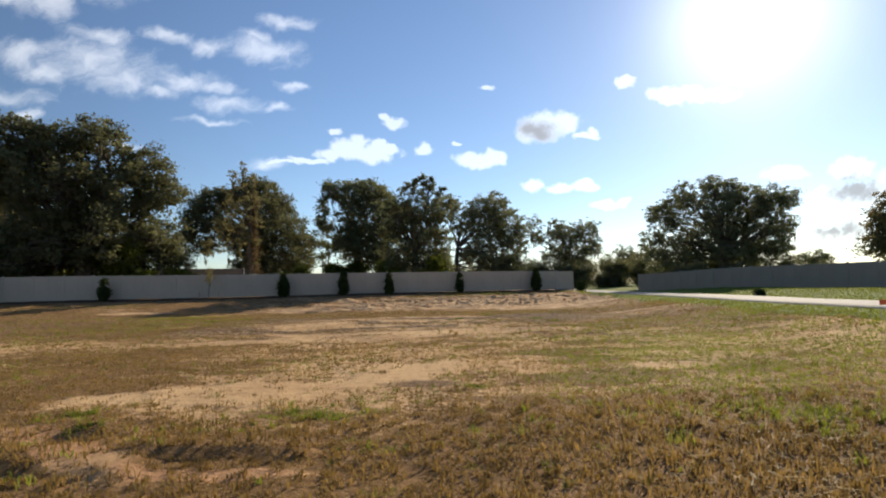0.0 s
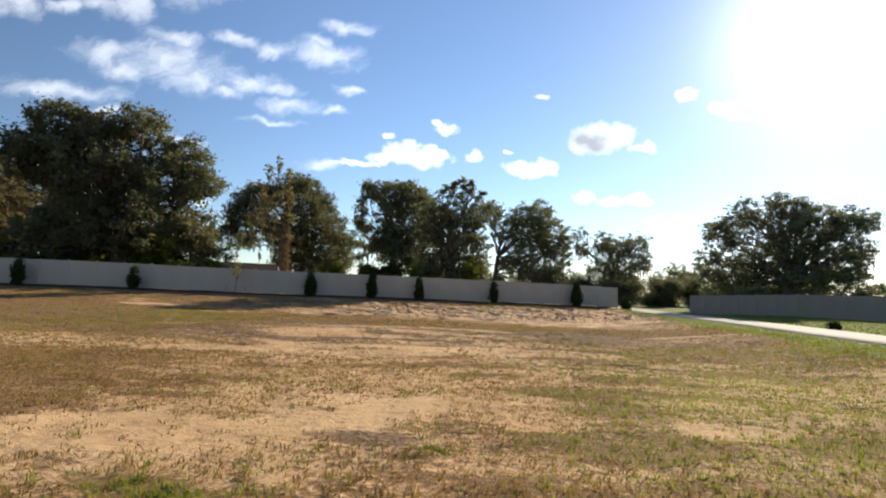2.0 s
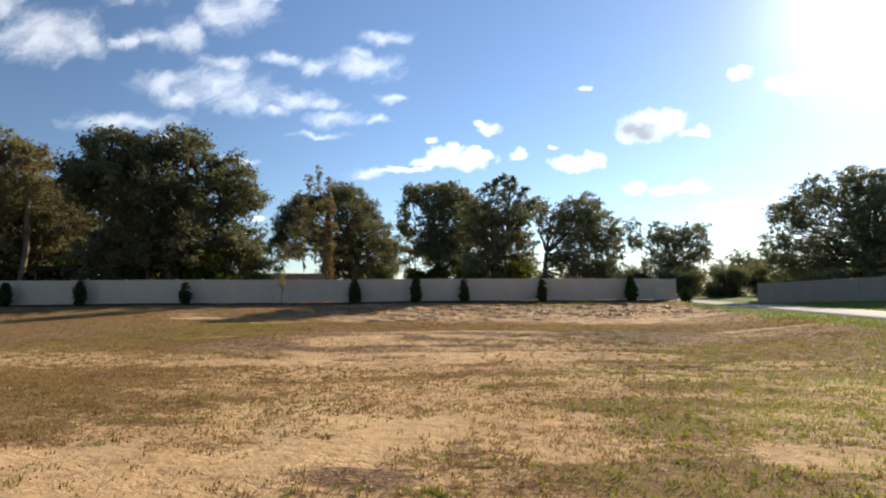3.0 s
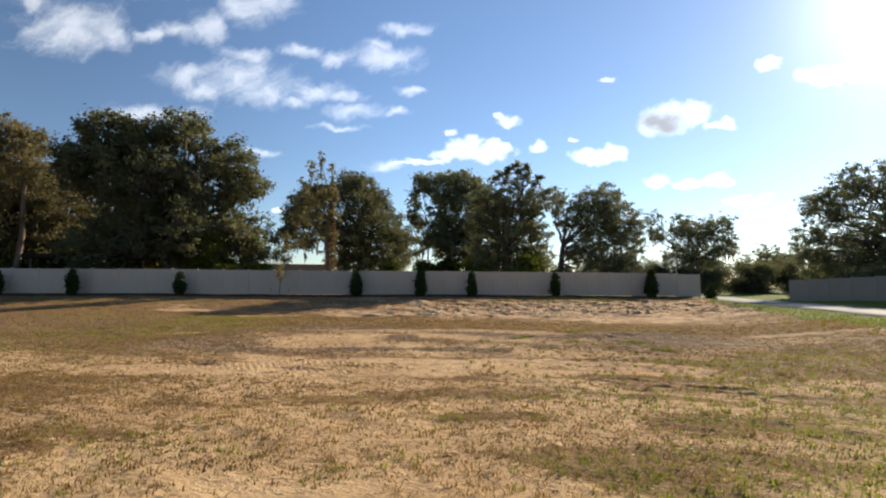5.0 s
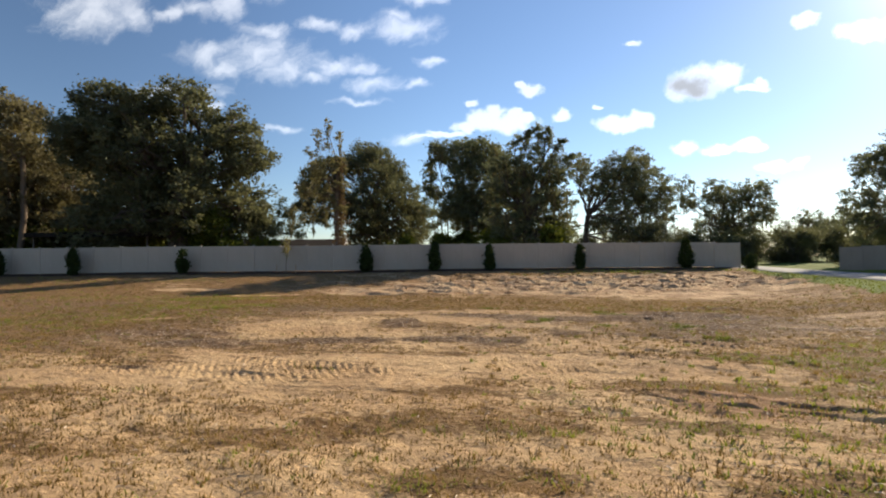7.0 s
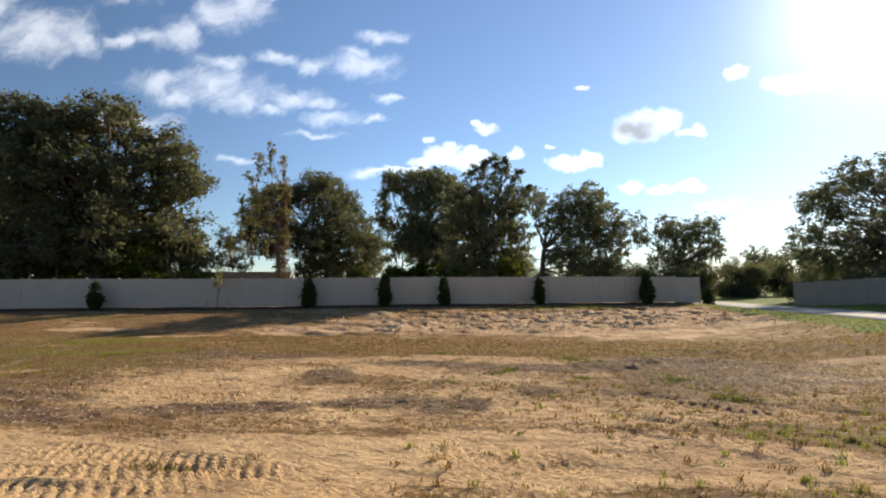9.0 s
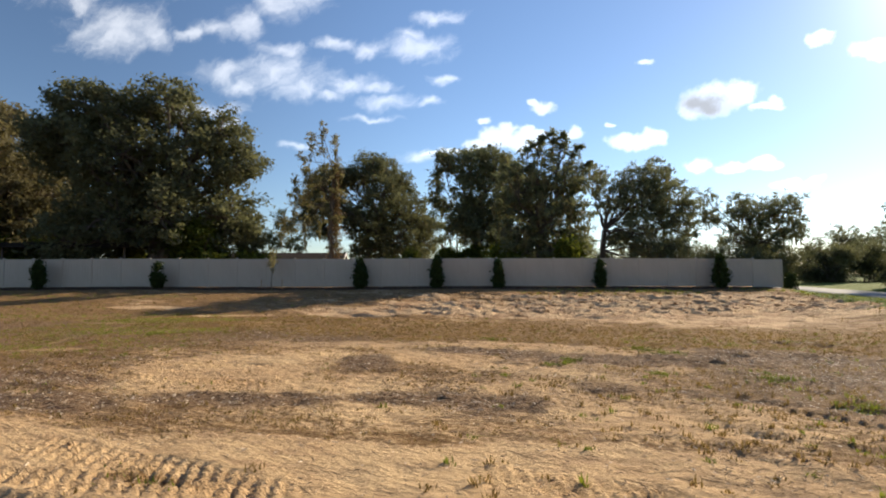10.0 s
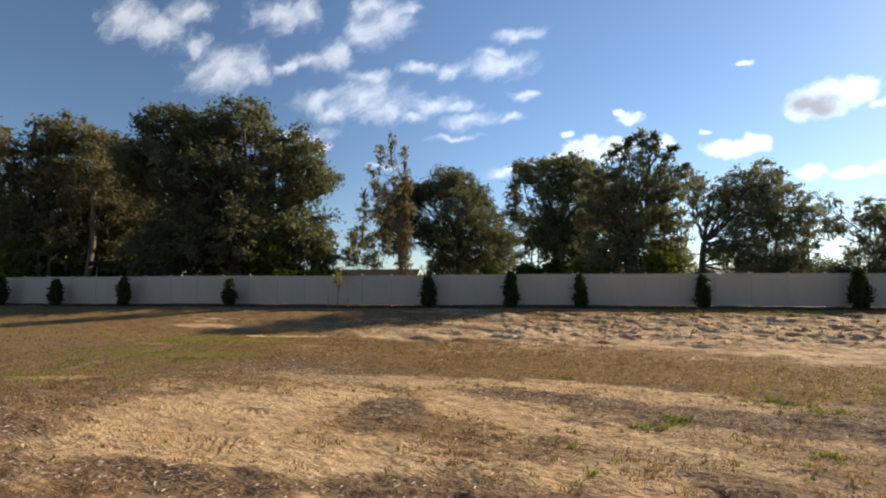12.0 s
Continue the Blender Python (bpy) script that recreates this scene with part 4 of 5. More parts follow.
# ---- trees behind the fence ----
tree("live_oak", (-27.5, 44), [(-9.2, 13.7, 2.0), (-6.5, 13.5, 2.1), (-3.4, 14.3, 2.1), (0.0, 12.6, 2.2), (1.4, 10.1, 2.0), (-1.7, 9.8, 3.3), (-5.9, 10.3, 3.7), (-9.1, 10.4, 3.1), (-10.7, 11.2, 1.8),
     (-3.7, 6.3, 3.3), (0.7, 6.1, 2.4), (-7.4, 5.6, 3.2), (-9.7, 4.2, 2.2), (2.1, 4.7, 1.5)], -4.0, "huge dense dark-green live oak behind the fence", 11, DEEP_OAK, moss=0, trunk_r=0.7)
tree("tall_oak", (-40, 42), [(-8.6, 13.9, 1.6), (-6.7, 14.3, 1.8), (-4.7, 13.6, 1.6), (-9.5, 11.3, 2.0), (-7.3, 10.6, 2.7), (-4.5, 9.9, 2.5), (-9.3, 7.3, 2.4), (-6.3, 6.5, 2.7), (-3.6, 6.2, 2.3), (-7.7, 4.2, 2.2), (-4.2, 4.0, 2.4), (-10.5, 4.6, 2.4), (-1.6, 5.0, 2.2), (-1.8, 8.0, 2.2)],
     -5.8, "tall brownish-green oak with a bare pale trunk", 12, WOODS, PALE_BARK, density=0.75, trunk_r=0.32, fork=0.62, moss=3)
tree("tall_oak", (-47, 36), [(-3.5, 13.1, 1.6), (-5.2, 13.7, 2.6), (-3.0, 10.0, 2.2), (-4.9, 8.9, 3.5), (-3.1, 6.0, 2.2), (-2.0, 4.2, 1.8)], -4.5, "tall brownish-green oak in the thick woods", 13, WOODS, density=0.8, fork=0.5, moss=2)
tree("tall_oak", (-52, 47), [(-4.0, 11.0, 3.0), (0.0, 12.0, 3.0), (4.0, 10.5, 3.0), (-5.0, 6.5, 3.2), (-1.0, 7.0, 3.4), (3.0, 6.0, 3.2), (7.0, 6.0, 2.8), (8.0, 9.5, 2.4)], 1.0, "brownish-green oak deep in the woods", 26, WOODS, density=0.8, fork=0.4)
tree("thin_tree", (-40.5, 36.2), [(-0.8, 11.6, 1.0), (0.6, 10.6, 1.1), (-1.2, 8.8, 0.9), (1.1, 8.0, 0.9), (0.2, 12.4, 0.8)], 0.0, "tall thin tree with a bare brown trunk", 27, WOODS, PALE_BARK, density=0.5, trunk_r=0.2, fork=0.7, depth=0.3, moss=4)
tree("thin_tree", (-43.0, 34.6), [(-0.9, 9.8, 0.9), (0.8, 9.2, 0.8), (-1.6, 8.0, 0.8), (1.4, 7.4, 0.7)], 0.0, "thin leaning tree with pale bare limbs", 28, WOODS, PALE_BARK, density=0.4, trunk_r=0.14, fork=0.5, depth=0.3, moss=3)
tree("live_oak", (-32.4, 79.2), [(-0.7, 18.0, 2.0), (1.3, 16.8, 2.0), (3.2, 14.9, 2.1), (-2.6, 16.4, 2.0), (-4.5, 15.8, 1.7), (0.7, 13.2, 3.4), (4.7, 11.5, 2.9), (-1.0, 8.9, 3.6), (2.9, 7.3, 3.5), (6.5, 9.1, 2.1), (7.0, 6.3, 2.0), (-6.5, 15.5, 2.0),
     (-8.6, 14.6, 1.7), (-10.4, 13.0, 1.2), (-8.8, 11.7, 2.1), (-6.2, 12.0, 2.2), (-10.1, 9.9, 1.3), (-3.9, 10.4, 2.0), (-9.4, 8.1, 1.2), (-7.3, 8.5, 1.4), (-2.1, 5.5, 2.3), (1.3, 4.5, 2.3), (5.2, 4.5, 2.1)], 1.0,
     "broad dark-green live oak behind the fence", 14, DEEP_OAK, moss=2, density=0.95, hollow=0.4, clump=0.55, size=0.17, trunk_r=0.5, fringe=2.0)
bare = tree("bare_tree", (-18.6, 45), [(-0.3, 12.3, 0.45), (-1.2, 11.6, 0.5), (0.5, 11.4, 0.45), (-0.6, 10.8, 0.45), (-1.7, 10.2, 0.5), (0.3, 9.6, 1.0), (-1.4, 8.9, 1.1), (-0.3, 8.3, 1.3), (0.3, 7.0, 1.1), (-1.4, 7.3, 1.2), (-2.3, 6.6, 1.1), (0.2, 5.6, 1.0), (-2.8, 5.0, 1.0), (-1.2, 5.3, 0.9), (0.4, 4.2, 0.7)], 0.6,
     "half-bare tree with a vine-covered trunk", 15, THIN_LEAF, PALE_BARK, density=0.75, size=0.08, trunk_r=0.17, fork=0.66, moss=3, depth=0.3, clump=0.24, hollow=0.15, fringe=3.0)
rng = np.random.RandomState(55)
f = rng.rand(2400)
wide = 0.32 * (1.1 - 0.75 * f) * (0.6 + 0.6 * np.sin(f * 19.0) ** 2)
v, f = cards(np.column_stack([rng.normal(size=2400) * wide, rng.normal(size=2400) * wide, 0.3 + 8.6 * f]), 0.085, rng, 2.6, 0.6)
part("vine", mesh_of("vine", v, f, VINE), VINE, bare, "dry brown vine climbing the trunk")["kind"] = "stuff"
tree("thin_tree", (-21.5, 74), [(1.3, 10.9, 1.4), (0.3, 8.4, 1.6), (2.3, 7.0, 1.4), (1.0, 5.5, 1.2)], 1.2, "thin open tree with hanging moss", 16, OAK, density=0.5, trunk_r=0.2, moss=4, depth=0.4)
tree("thin_tree", (-33, 66), [(-4.5, 8.1, 1.4), (-5.5, 5.9, 1.3), (-3.0, 5.6, 1.3)], -4.2, "small open tree with hanging moss", 17, OAK, density=0.7, trunk_r=0.18, moss=4, depth=0.4)
tree("live_oak", (-14.2, 66), [(-2.7, 13.9, 1.5), (-3.5, 12.0, 1.0), (0.0, 13.6, 2.4), (2.6, 13.9, 2.0), (1.4, 10.3, 3.7), (1.4, 6.3, 3.0), (-1.0, 7.7, 2.0), (4.4, 12.2, 1.8), (5.0, 9.0, 2.2), (4.4, 5.8, 2.2), (6.0, 11.0, 1.7), (-3.6, 9.4, 0.9), (-3.9, 10.9, 0.7)], 0.6, "dark live oak with moss hanging from its limbs", 18, moss=4, density=0.7)
tree("live_oak", (-5, 53.5), [(-1.6, 9.6, 1.5), (1.0, 12.7, 0.4), (1.5, 12.1, 0.45), (2.3, 12.0, 0.4), (0.2, 11.9, 0.45), (-0.9, 11.3, 0.6), (0.6, 11.2, 0.7), (1.7, 11.2, 0.7), (3.0, 11.0, 0.45), (2.7, 10.2, 0.7), (3.6, 9.8, 0.45), (0.2, 9.4, 1.8), (2.0, 9.0, 1.3), (3.3, 8.6, 0.8), (-2.3, 7.6, 1.4), (0.6, 7.4, 2.2),
     (2.6, 7.2, 1.3), (1.2, 5.6, 2.1), (-1.5, 5.4, 2.2), (2.8, 5.0, 1.4), (3.6, 6.4, 0.9), (1.2, 3.6, 1.8), (-1.2, 3.3, 1.8), (2.9, 3.4, 1.3), (2.0, 12.6, 0.3), (0.4, 12.4, 0.35), (3.3, 11.6, 0.3), (4.0, 10.4, 0.35), (-0.5, 11.9, 0.35)], 0.3, "dark live oak with a spiky open top", 19, moss=3, density=0.7, hollow=0.3, clump=0.31, size=0.12, fringe=6.0)
tree("live_oak", (1.85, 84), [(1.6, 5.6, 2.2), (5.2, 5.0, 2.2), (3.4, 4.2, 2.2), (-1.6, 6.6, 1.4), (-5.4, 6.0, 1.2), (-4.4, 14.7, 2.2), (-2.4, 11.8, 2.3), (0.4, 14.0, 2.3), (3.2, 14.6, 2.2), (1.7, 10.9, 3.6), (4.6, 11.5, 3.2), (5.7, 7.6, 2.7), (1.0, 7.7, 2.8), (7.0, 10.0, 1.5)], -3.4,
     "spreading live oak with a forked dark trunk", 20, FAR_OAK, density=0.85, size=0.14, clump=0.40, moss=3, fork=0.4, fringe=3.0)
tree("live_oak", (21.3, 96), [(-8.8, 13.0, 1.7), (-8.3, 10.3, 1.6), (-4.4, 11.5, 2.5), (-2.2, 10.3, 2.6), (0.8, 11.1, 2.6), (-1.4, 6.8, 3.4), (-5.2, 6.9, 3.1), (1.6, 8.1, 2.1)], -3.2, "open live oak draped with moss", 21, FAR_OAK, density=0.6, size=0.13, clump=0.38, moss=5, hollow=0.25, fringe=3.0)
tree("live_oak", (33, 92), [(-8.5, 5.1, 2.0), (-5.4, 6.3, 2.3), (-3.2, 4.7, 2.0), (-6.8, 3.5, 2.1)], -5.8, "low dark oak beyond the road gap", 22, FAR_OAK, density=0.7, size=0.12, clump=0.36, hollow=0.25, fringe=4.0)
tree("live_oak", (40, 98), [(-8.5, 5.6, 1.8), (-6.0, 6.8, 1.9), (-3.4, 6.0, 1.7), (-9.8, 4.0, 1.4), (-5.0, 3.6, 1.6), (-1.6, 4.6, 1.5)], -5.6, "low airy oak in the distance beyond the road", 29, FAR_OAK, density=0.6, size=0.12, clump=0.36, hollow=0.25, fringe=4.0)
tree("live_oak", (31, 66), [(-0.4, 13.7, 1.2), (0.4, 12.7, 1.8), (2.4, 12.2, 1.8), (-3.2, 12.0, 2.3), (-5.7, 9.7, 2.6), (-6.9, 6.5, 2.2), (-6.4, 4.2, 1.8), (-3.6, 3.9, 2.1), (4.6, 4.6, 2.0), (6.4, 5.2, 1.6), (0.5, 9.5, 3.5), (3.5, 10.6, 2.7), (6.1, 10.7, 2.3), (7.8, 10.9, 1.3), (5.0, 7.1, 3.0), (1.5, 6.0, 3.4), (-2.9, 6.2, 3.2), (7.0, 7.6, 1.6)],
     0.6, "wide grey-green live oak with a short dark trunk", 23, FAR_OAK, density=1.25, size=0.12, clump=0.36, hollow=0.35, moss=1, trunk_r=0.6, fork=0.25, fringe=5.0)
tree("round_tree", (62, 88), [(-4.6, 4.8, 1.9), (-5.8, 4.4, 1.5), (-3.2, 4.2, 1.5)], -4.6, "small round far-off tree", 24)
tree("live_oak", (44, 52), [(-3.3, 6.5, 1.7), (-1.9, 8.0, 2.5), (-1.7, 4.7, 3.3), (-4.0, 4.6, 1.2)], -1.8, "oak with drooping outer twigs", 25, WOODS, density=0.8, moss=2)

# ---- bushes behind the fence ----
for k, (bx, by, w, h) in enumerate([(-50, 33, 6, 4.6), (-45, 34.5, 6, 4.8), (-41.5, 38.5, 5, 4.2), (-36, 44.5, 7, 5.2), (-30.0, 42.5, 5, 4.6), (-27, 42.5, 5, 4.8), (-24.0, 45, 3.4, 2.7), (-21, 62.5, 4.5, 3.0),
                                    (-14.5, 64, 5, 3.8), (-7, 52.5, 3.4, 2.9), (-3, 51.5, 3.2, 3.4), (-1.6, 52.2, 2.4, 2.7)]):
    bush("bush", (bx, by), w, h, "leafy green bush behind the white fence", 40 + k, density=0.9, size=0.16)
for k, (bx, by, w, h) in enumerate([(24, 86, 7, 4.3), (30, 92, 8, 4.9), (18.5, 88, 6, 4.2), (36, 96, 8, 4.6), (21.5, 64, 2.0, 1.6), (24.5, 58.5, 4, 2.6), (30, 56, 5, 3.0), (35, 70, 6, 4.6), (38, 62, 5, 4.2), (8, 90, 7, 4.9), (0, 89, 7, 4.8), (-6, 87, 5, 4.6), (14, 92, 6, 4.7)]):
    bush("bush", (bx, by), w, h, "dark bush beyond the road", 60 + k, DEEP_OAK, density=0.6, size=0.12)
for k, (bx, by, w, h) in enumerate([(-14, 100, 9, 5.2), (-8, 103, 8, 5.2), (3, 104, 9, 5.4), (13, 106, 9, 5.6), (22, 108, 9, 5.8), (31, 108, 10, 6.0), (41, 100, 8, 5.2), (45, 104, 9, 5.4)]):
    bush("bush", (bx, by), w, h, "dark far-off thicket beyond the road", 140 + k, DEEP_OAK, density=0.45, size=0.14)
bush("bush", (13.0, 58.5), 0.7, 1.3, "small dark bush at the end of the white fence", 76, SHRUB, 0.10)
bush("small_shrub", (18.1, 32.8), 0.42, 0.34, "small dark shrub on the grass beside the road", 75, SHRUB, group="")

# ---- planting along the fence ----
for k, (along, w, h) in enumerate([(-13.0, 1.0, 1.75), (-9.3, 1.1, 1.9), (-5.05, 1.0, 1.65), (-0.05, 0.95, 1.75), (7.25, 1.0, 1.6), (19.75, 1.15, 1.85), (24.5, 1.05, 1.95), (28.3, 0.95, 1.75), (34.7, 0.85, 1.7), (42.25, 1.2, 2.0)]):
    bush("evergreen_shrub", on_fence(along, 0.75), 0.8 * w, h, "dark evergreen shrub clipped to a cone before the fence", 80 + k, SHRUB, 0.10, 1.5, group="shrubs along the fence", cone=1.0)


def sapling(place, seed):
    rng = np.random.RandomState(seed)
    x, y = place
    z = float(lie(np.array(x), np.array(y)))
    root = thing("sapling", (x, y, z), "young sapling with sparse leaves tied between timber stakes", "tree", "")
    v, f = tubes([limb((0, 0, -0.1), (0.05, 0.0, 2.1), 0.028, 0.01, rng, 0.05, 6)], 6)
    part("trunk", mesh_of("trunk", v, f, BARK, True), BARK, root)
    leaves = np.concatenate([np.array((0.05, 0, h)) + rng.normal(size=(40, 3)) * (0.13, 0.13, 0.16) for h in (1.25, 1.5, 1.75, 2.0, 2.2)])
    v, f = cards(leaves, 0.09, rng)
    part("crown", mesh_of("crown", v, f, THIN_LEAF), THIN_LEAF, root)["kind"] = "stuff"
    for dx in (-0.75, 0.8):
        bm = bmesh.new()
        box(bm, dx - 0.025, dx + 0.025, -0.025, 0.025, -0.1, 0.55, 0.005)
        part("stake", bm, TIMBER, root)


sapling(on_fence(14.25, 0.75), 95)


# ---- buildings and posts beyond the fence ----
def shed():
    x, y = -29.3, 56.5
    z = float(lie(np.array(x), np.array(y)))
    root = thing("shed", (x, y, z), "low shed with a long dark brown roof behind the fence", "shed", "", 25.0)
    bm = bmesh.new()
    box(bm, -7.6, 4.2, -2.5, 2.5, 0.0, 2.0, 0.02)
    part("wall", bm, SIDING, root)
    bm = bmesh.new()
    prof = [(-3.0, 1.85), (0.0, 2.85), (3.0, 1.85), (3.0, 2.0), (0.0, 3.02), (-3.0, 2.0)]
    a = [bm.verts.new((-8.0, p, q)) for p, q in prof]
    b = [bm.verts.new((4.6, p, q)) for p, q in prof]
    bm.faces.new(a[::-1]), bm.faces.new(b)
    for k in range(6):
        bm.faces.new((a[k], a[(k + 1) % 6], b[(k + 1) % 6], b[k]))
    part("roof", bm, ROOFING, root)
    for side in (-1, 1):
        bm = bmesh.new()
        ends = [(side * 3.05, 1.80), (0.0, 2.82), (0.0, 3.06), (side * 3.05, 2.02)]
        a = [bm.verts.new((4.6, p, q)) for p, q in ends]
        b = [bm.verts.new((4.66, p, q)) for p, q in ends]
        bm.faces.new(a), bm.faces.new(b[::-1])
        for k in range(4):
            bm.faces.new((a[k], b[k], b[(k + 1) % 4], a[(k + 1) % 4]))
        bmesh.ops.recalc_face_normals(bm, faces=bm.faces[:])
        part("barge_board", bm, PAINT, root, "white-painted board along the gable")


def carport():
    x, y = -35.6, 39.6
    z = float(lie(np.array(x), np.array(y)))
    root = thing("carport", (x, y, z), "open carport with a dark flat roof on timber posts", "carport", "", 22.0)
    bm = bmesh.new()
    box(bm, -4.5, 4.5, -2.6, 2.6, 2.75, 2.95, 0.02)
    box(bm, -4.55, 4.55, -2.66, -2.6, 2.66, 3.0, 0.01)
    part("roof", bm, CHARCOAL, root)
    for px in (-4.1, -1.4, 1.4, 4.1):
        for py in (-2.3, 2.3):
            bm = bmesh.new()
            box(bm, px - 0.06, px + 0.06, py - 0.06, py + 0.06, 0.0, 2.75, 0.01)
            part("post", bm, BARK, root)


def feeder_pole():
    x, y = -34.0, 46.2
    z = float(lie(np.array(x), np.array(y)))
    root = thing("bird_house_pole", (x, y, z), "white pole with a forked top behind the fence", "pole", "")
    rng = np.random.RandomState(3)
    v, f = tubes([[(0, 0, -0.1, 0.06), (0, 0, 3.0, 0.05)]], 8)
    part("pole", mesh_of("pole", v, f, PAINT, True), PAINT, root)
    for side in (-1, 1):
        v, f = tubes([[(0, 0, 2.7, 0.04), (side * 0.22, 0, 3.05, 0.04), (side * 0.26, 0, 3.4, 0.035)]], 8)
        part("arm", mesh_of("arm", v, f, PAINT, True), PAINT, root)


def utility_pole(x, y, tall):
    z = float(lie(np.array(x), np.array(y)))
    root = thing("utility_pole", (x, y, z), "tall bare wooden utility pole seen between the trees", "pole", "utility poles")
    v, f = tubes([[(0, 0, -0.3, 0.17), (0.03, 0, tall * 0.5, 0.14), (0.02, 0.02, tall, 0.11)]], 10)
    part("shaft", mesh_of("shaft", v, f, BARK, True), BARK, root)
    bm = bmesh.new()
    bmesh.ops.create_cone(bm, cap_ends=True, segments=10, radius1=0.125, radius2=0.09, depth=0.08, matrix=Matrix.Translation((0.02, 0.02, tall + 0.03)))
    part("pole_cap", bm, STEEL, root)


def survey_flag(x, y):
    z = float(height(np.array(x), np.array(y)))
    root = thing("survey_flag", (x, y, z), "small orange survey flag on a wire", "flag", "")
    v, f = tubes([[(0, 0, -0.05, 0.003), (0.01, 0, 0.5, 0.003)]], 5)
    part("wire", mesh_of("wire", v, f, STEEL, True), STEEL, root)
    bm = bmesh.new()
    box(bm, 0.0, 0.16, -0.002, 0.002, 0.38, 0.5)
    for vert in bm.verts:
        vert.co.y += 0.02 * math.sin(vert.co.x * 30)
    part("flag", bm, FLAG, root)


shed()
carport()
feeder_pole()
utility_pole(-28.2, 102.5, 10.0)
utility_pole(-28.9, 101.0, 7.5)
survey_flag(11.1, 14.7)


# ---- grass, straw and chips on the field ----
def field_points(x0, x1, y0, y1, row, gap, seed, turn=-18.0):
    """Places in uneven rows, as the seed was drilled."""
    rng = np.random.RandomState(seed)
    reach = max(x1 - x0, y1 - y0)
    a, b = np.meshgrid(np.arange(-reach, reach, gap), np.arange(-reach, reach, row))
    a, b = a.ravel() + rng.normal(size=a.size) * gap * 0.6, b.ravel() + rng.normal(size=a.size) * row * 0.22
    c, s_ = math.cos(radians(turn)), math.sin(radians(turn))
    x, y = (x0 + x1) / 2 + a * c - b * s_, (y0 + y1) / 2 + a * s_ + b * c
    fx, fy = x + rng.normal(size=x.size) * 0.45, y + rng.normal(size=x.size) * 0.45
    keep = (fx > x0) & (fx < x1) & (fy > y0) & (fy < y1)
    return x[keep], y[keep], rng


def blades(x, y, tall, count, rng, wide, spread=0.022):
    """Bent grass blades round each place."""
    n = len(x) * count
    px, py = np.repeat(x, count) + rng.normal(size=n) * spread, np.repeat(y, count) + rng.normal(size=n) * spread
    pz = height(px, py) - 0.012
    h = np.repeat(tall, count) * rng.uniform(0.4, 1.1, n)
    a, lean = rng.rand(n) * 2 * math.pi, np.abs(rng.normal(size=n)) * 0.65 + 0.2
    dx, dy = np.cos(a), np.sin(a)
    w = wide * rng.uniform(0.6, 1.3, n) * (1.25 if 0.0135 < wide < 0.016 else 1.0)
    base = np.column_stack([px, py, pz])
    side = np.column_stack([-dy, dx, np.zeros(n)]) * w[:, None] / 2
    mid = base + np.column_stack([dx * lean * h * 0.35, dy * lean * h * 0.35, h * 0.6])
    tip = base + np.column_stack([dx * lean * h, dy * lean * h, h * (1 - 0.25 * lean)])
    if wide > 0.0135:
        i = np.arange(n)[:, None] * 3
        return np.stack([base - side, base + side, tip], 1).reshape(-1, 3), i + [0, 1, 2]
    verts = np.stack([base - side, base + side, mid + side * 0.8, mid - side * 0.8, tip], 1).reshape(-1, 3)
    i = np.arange(n)[:, None] * 5
    return verts, np.concatenate([i + [0, 1, 2], i + [0, 2, 3], i + [3, 2, 4]], 1).reshape(-1, 3)


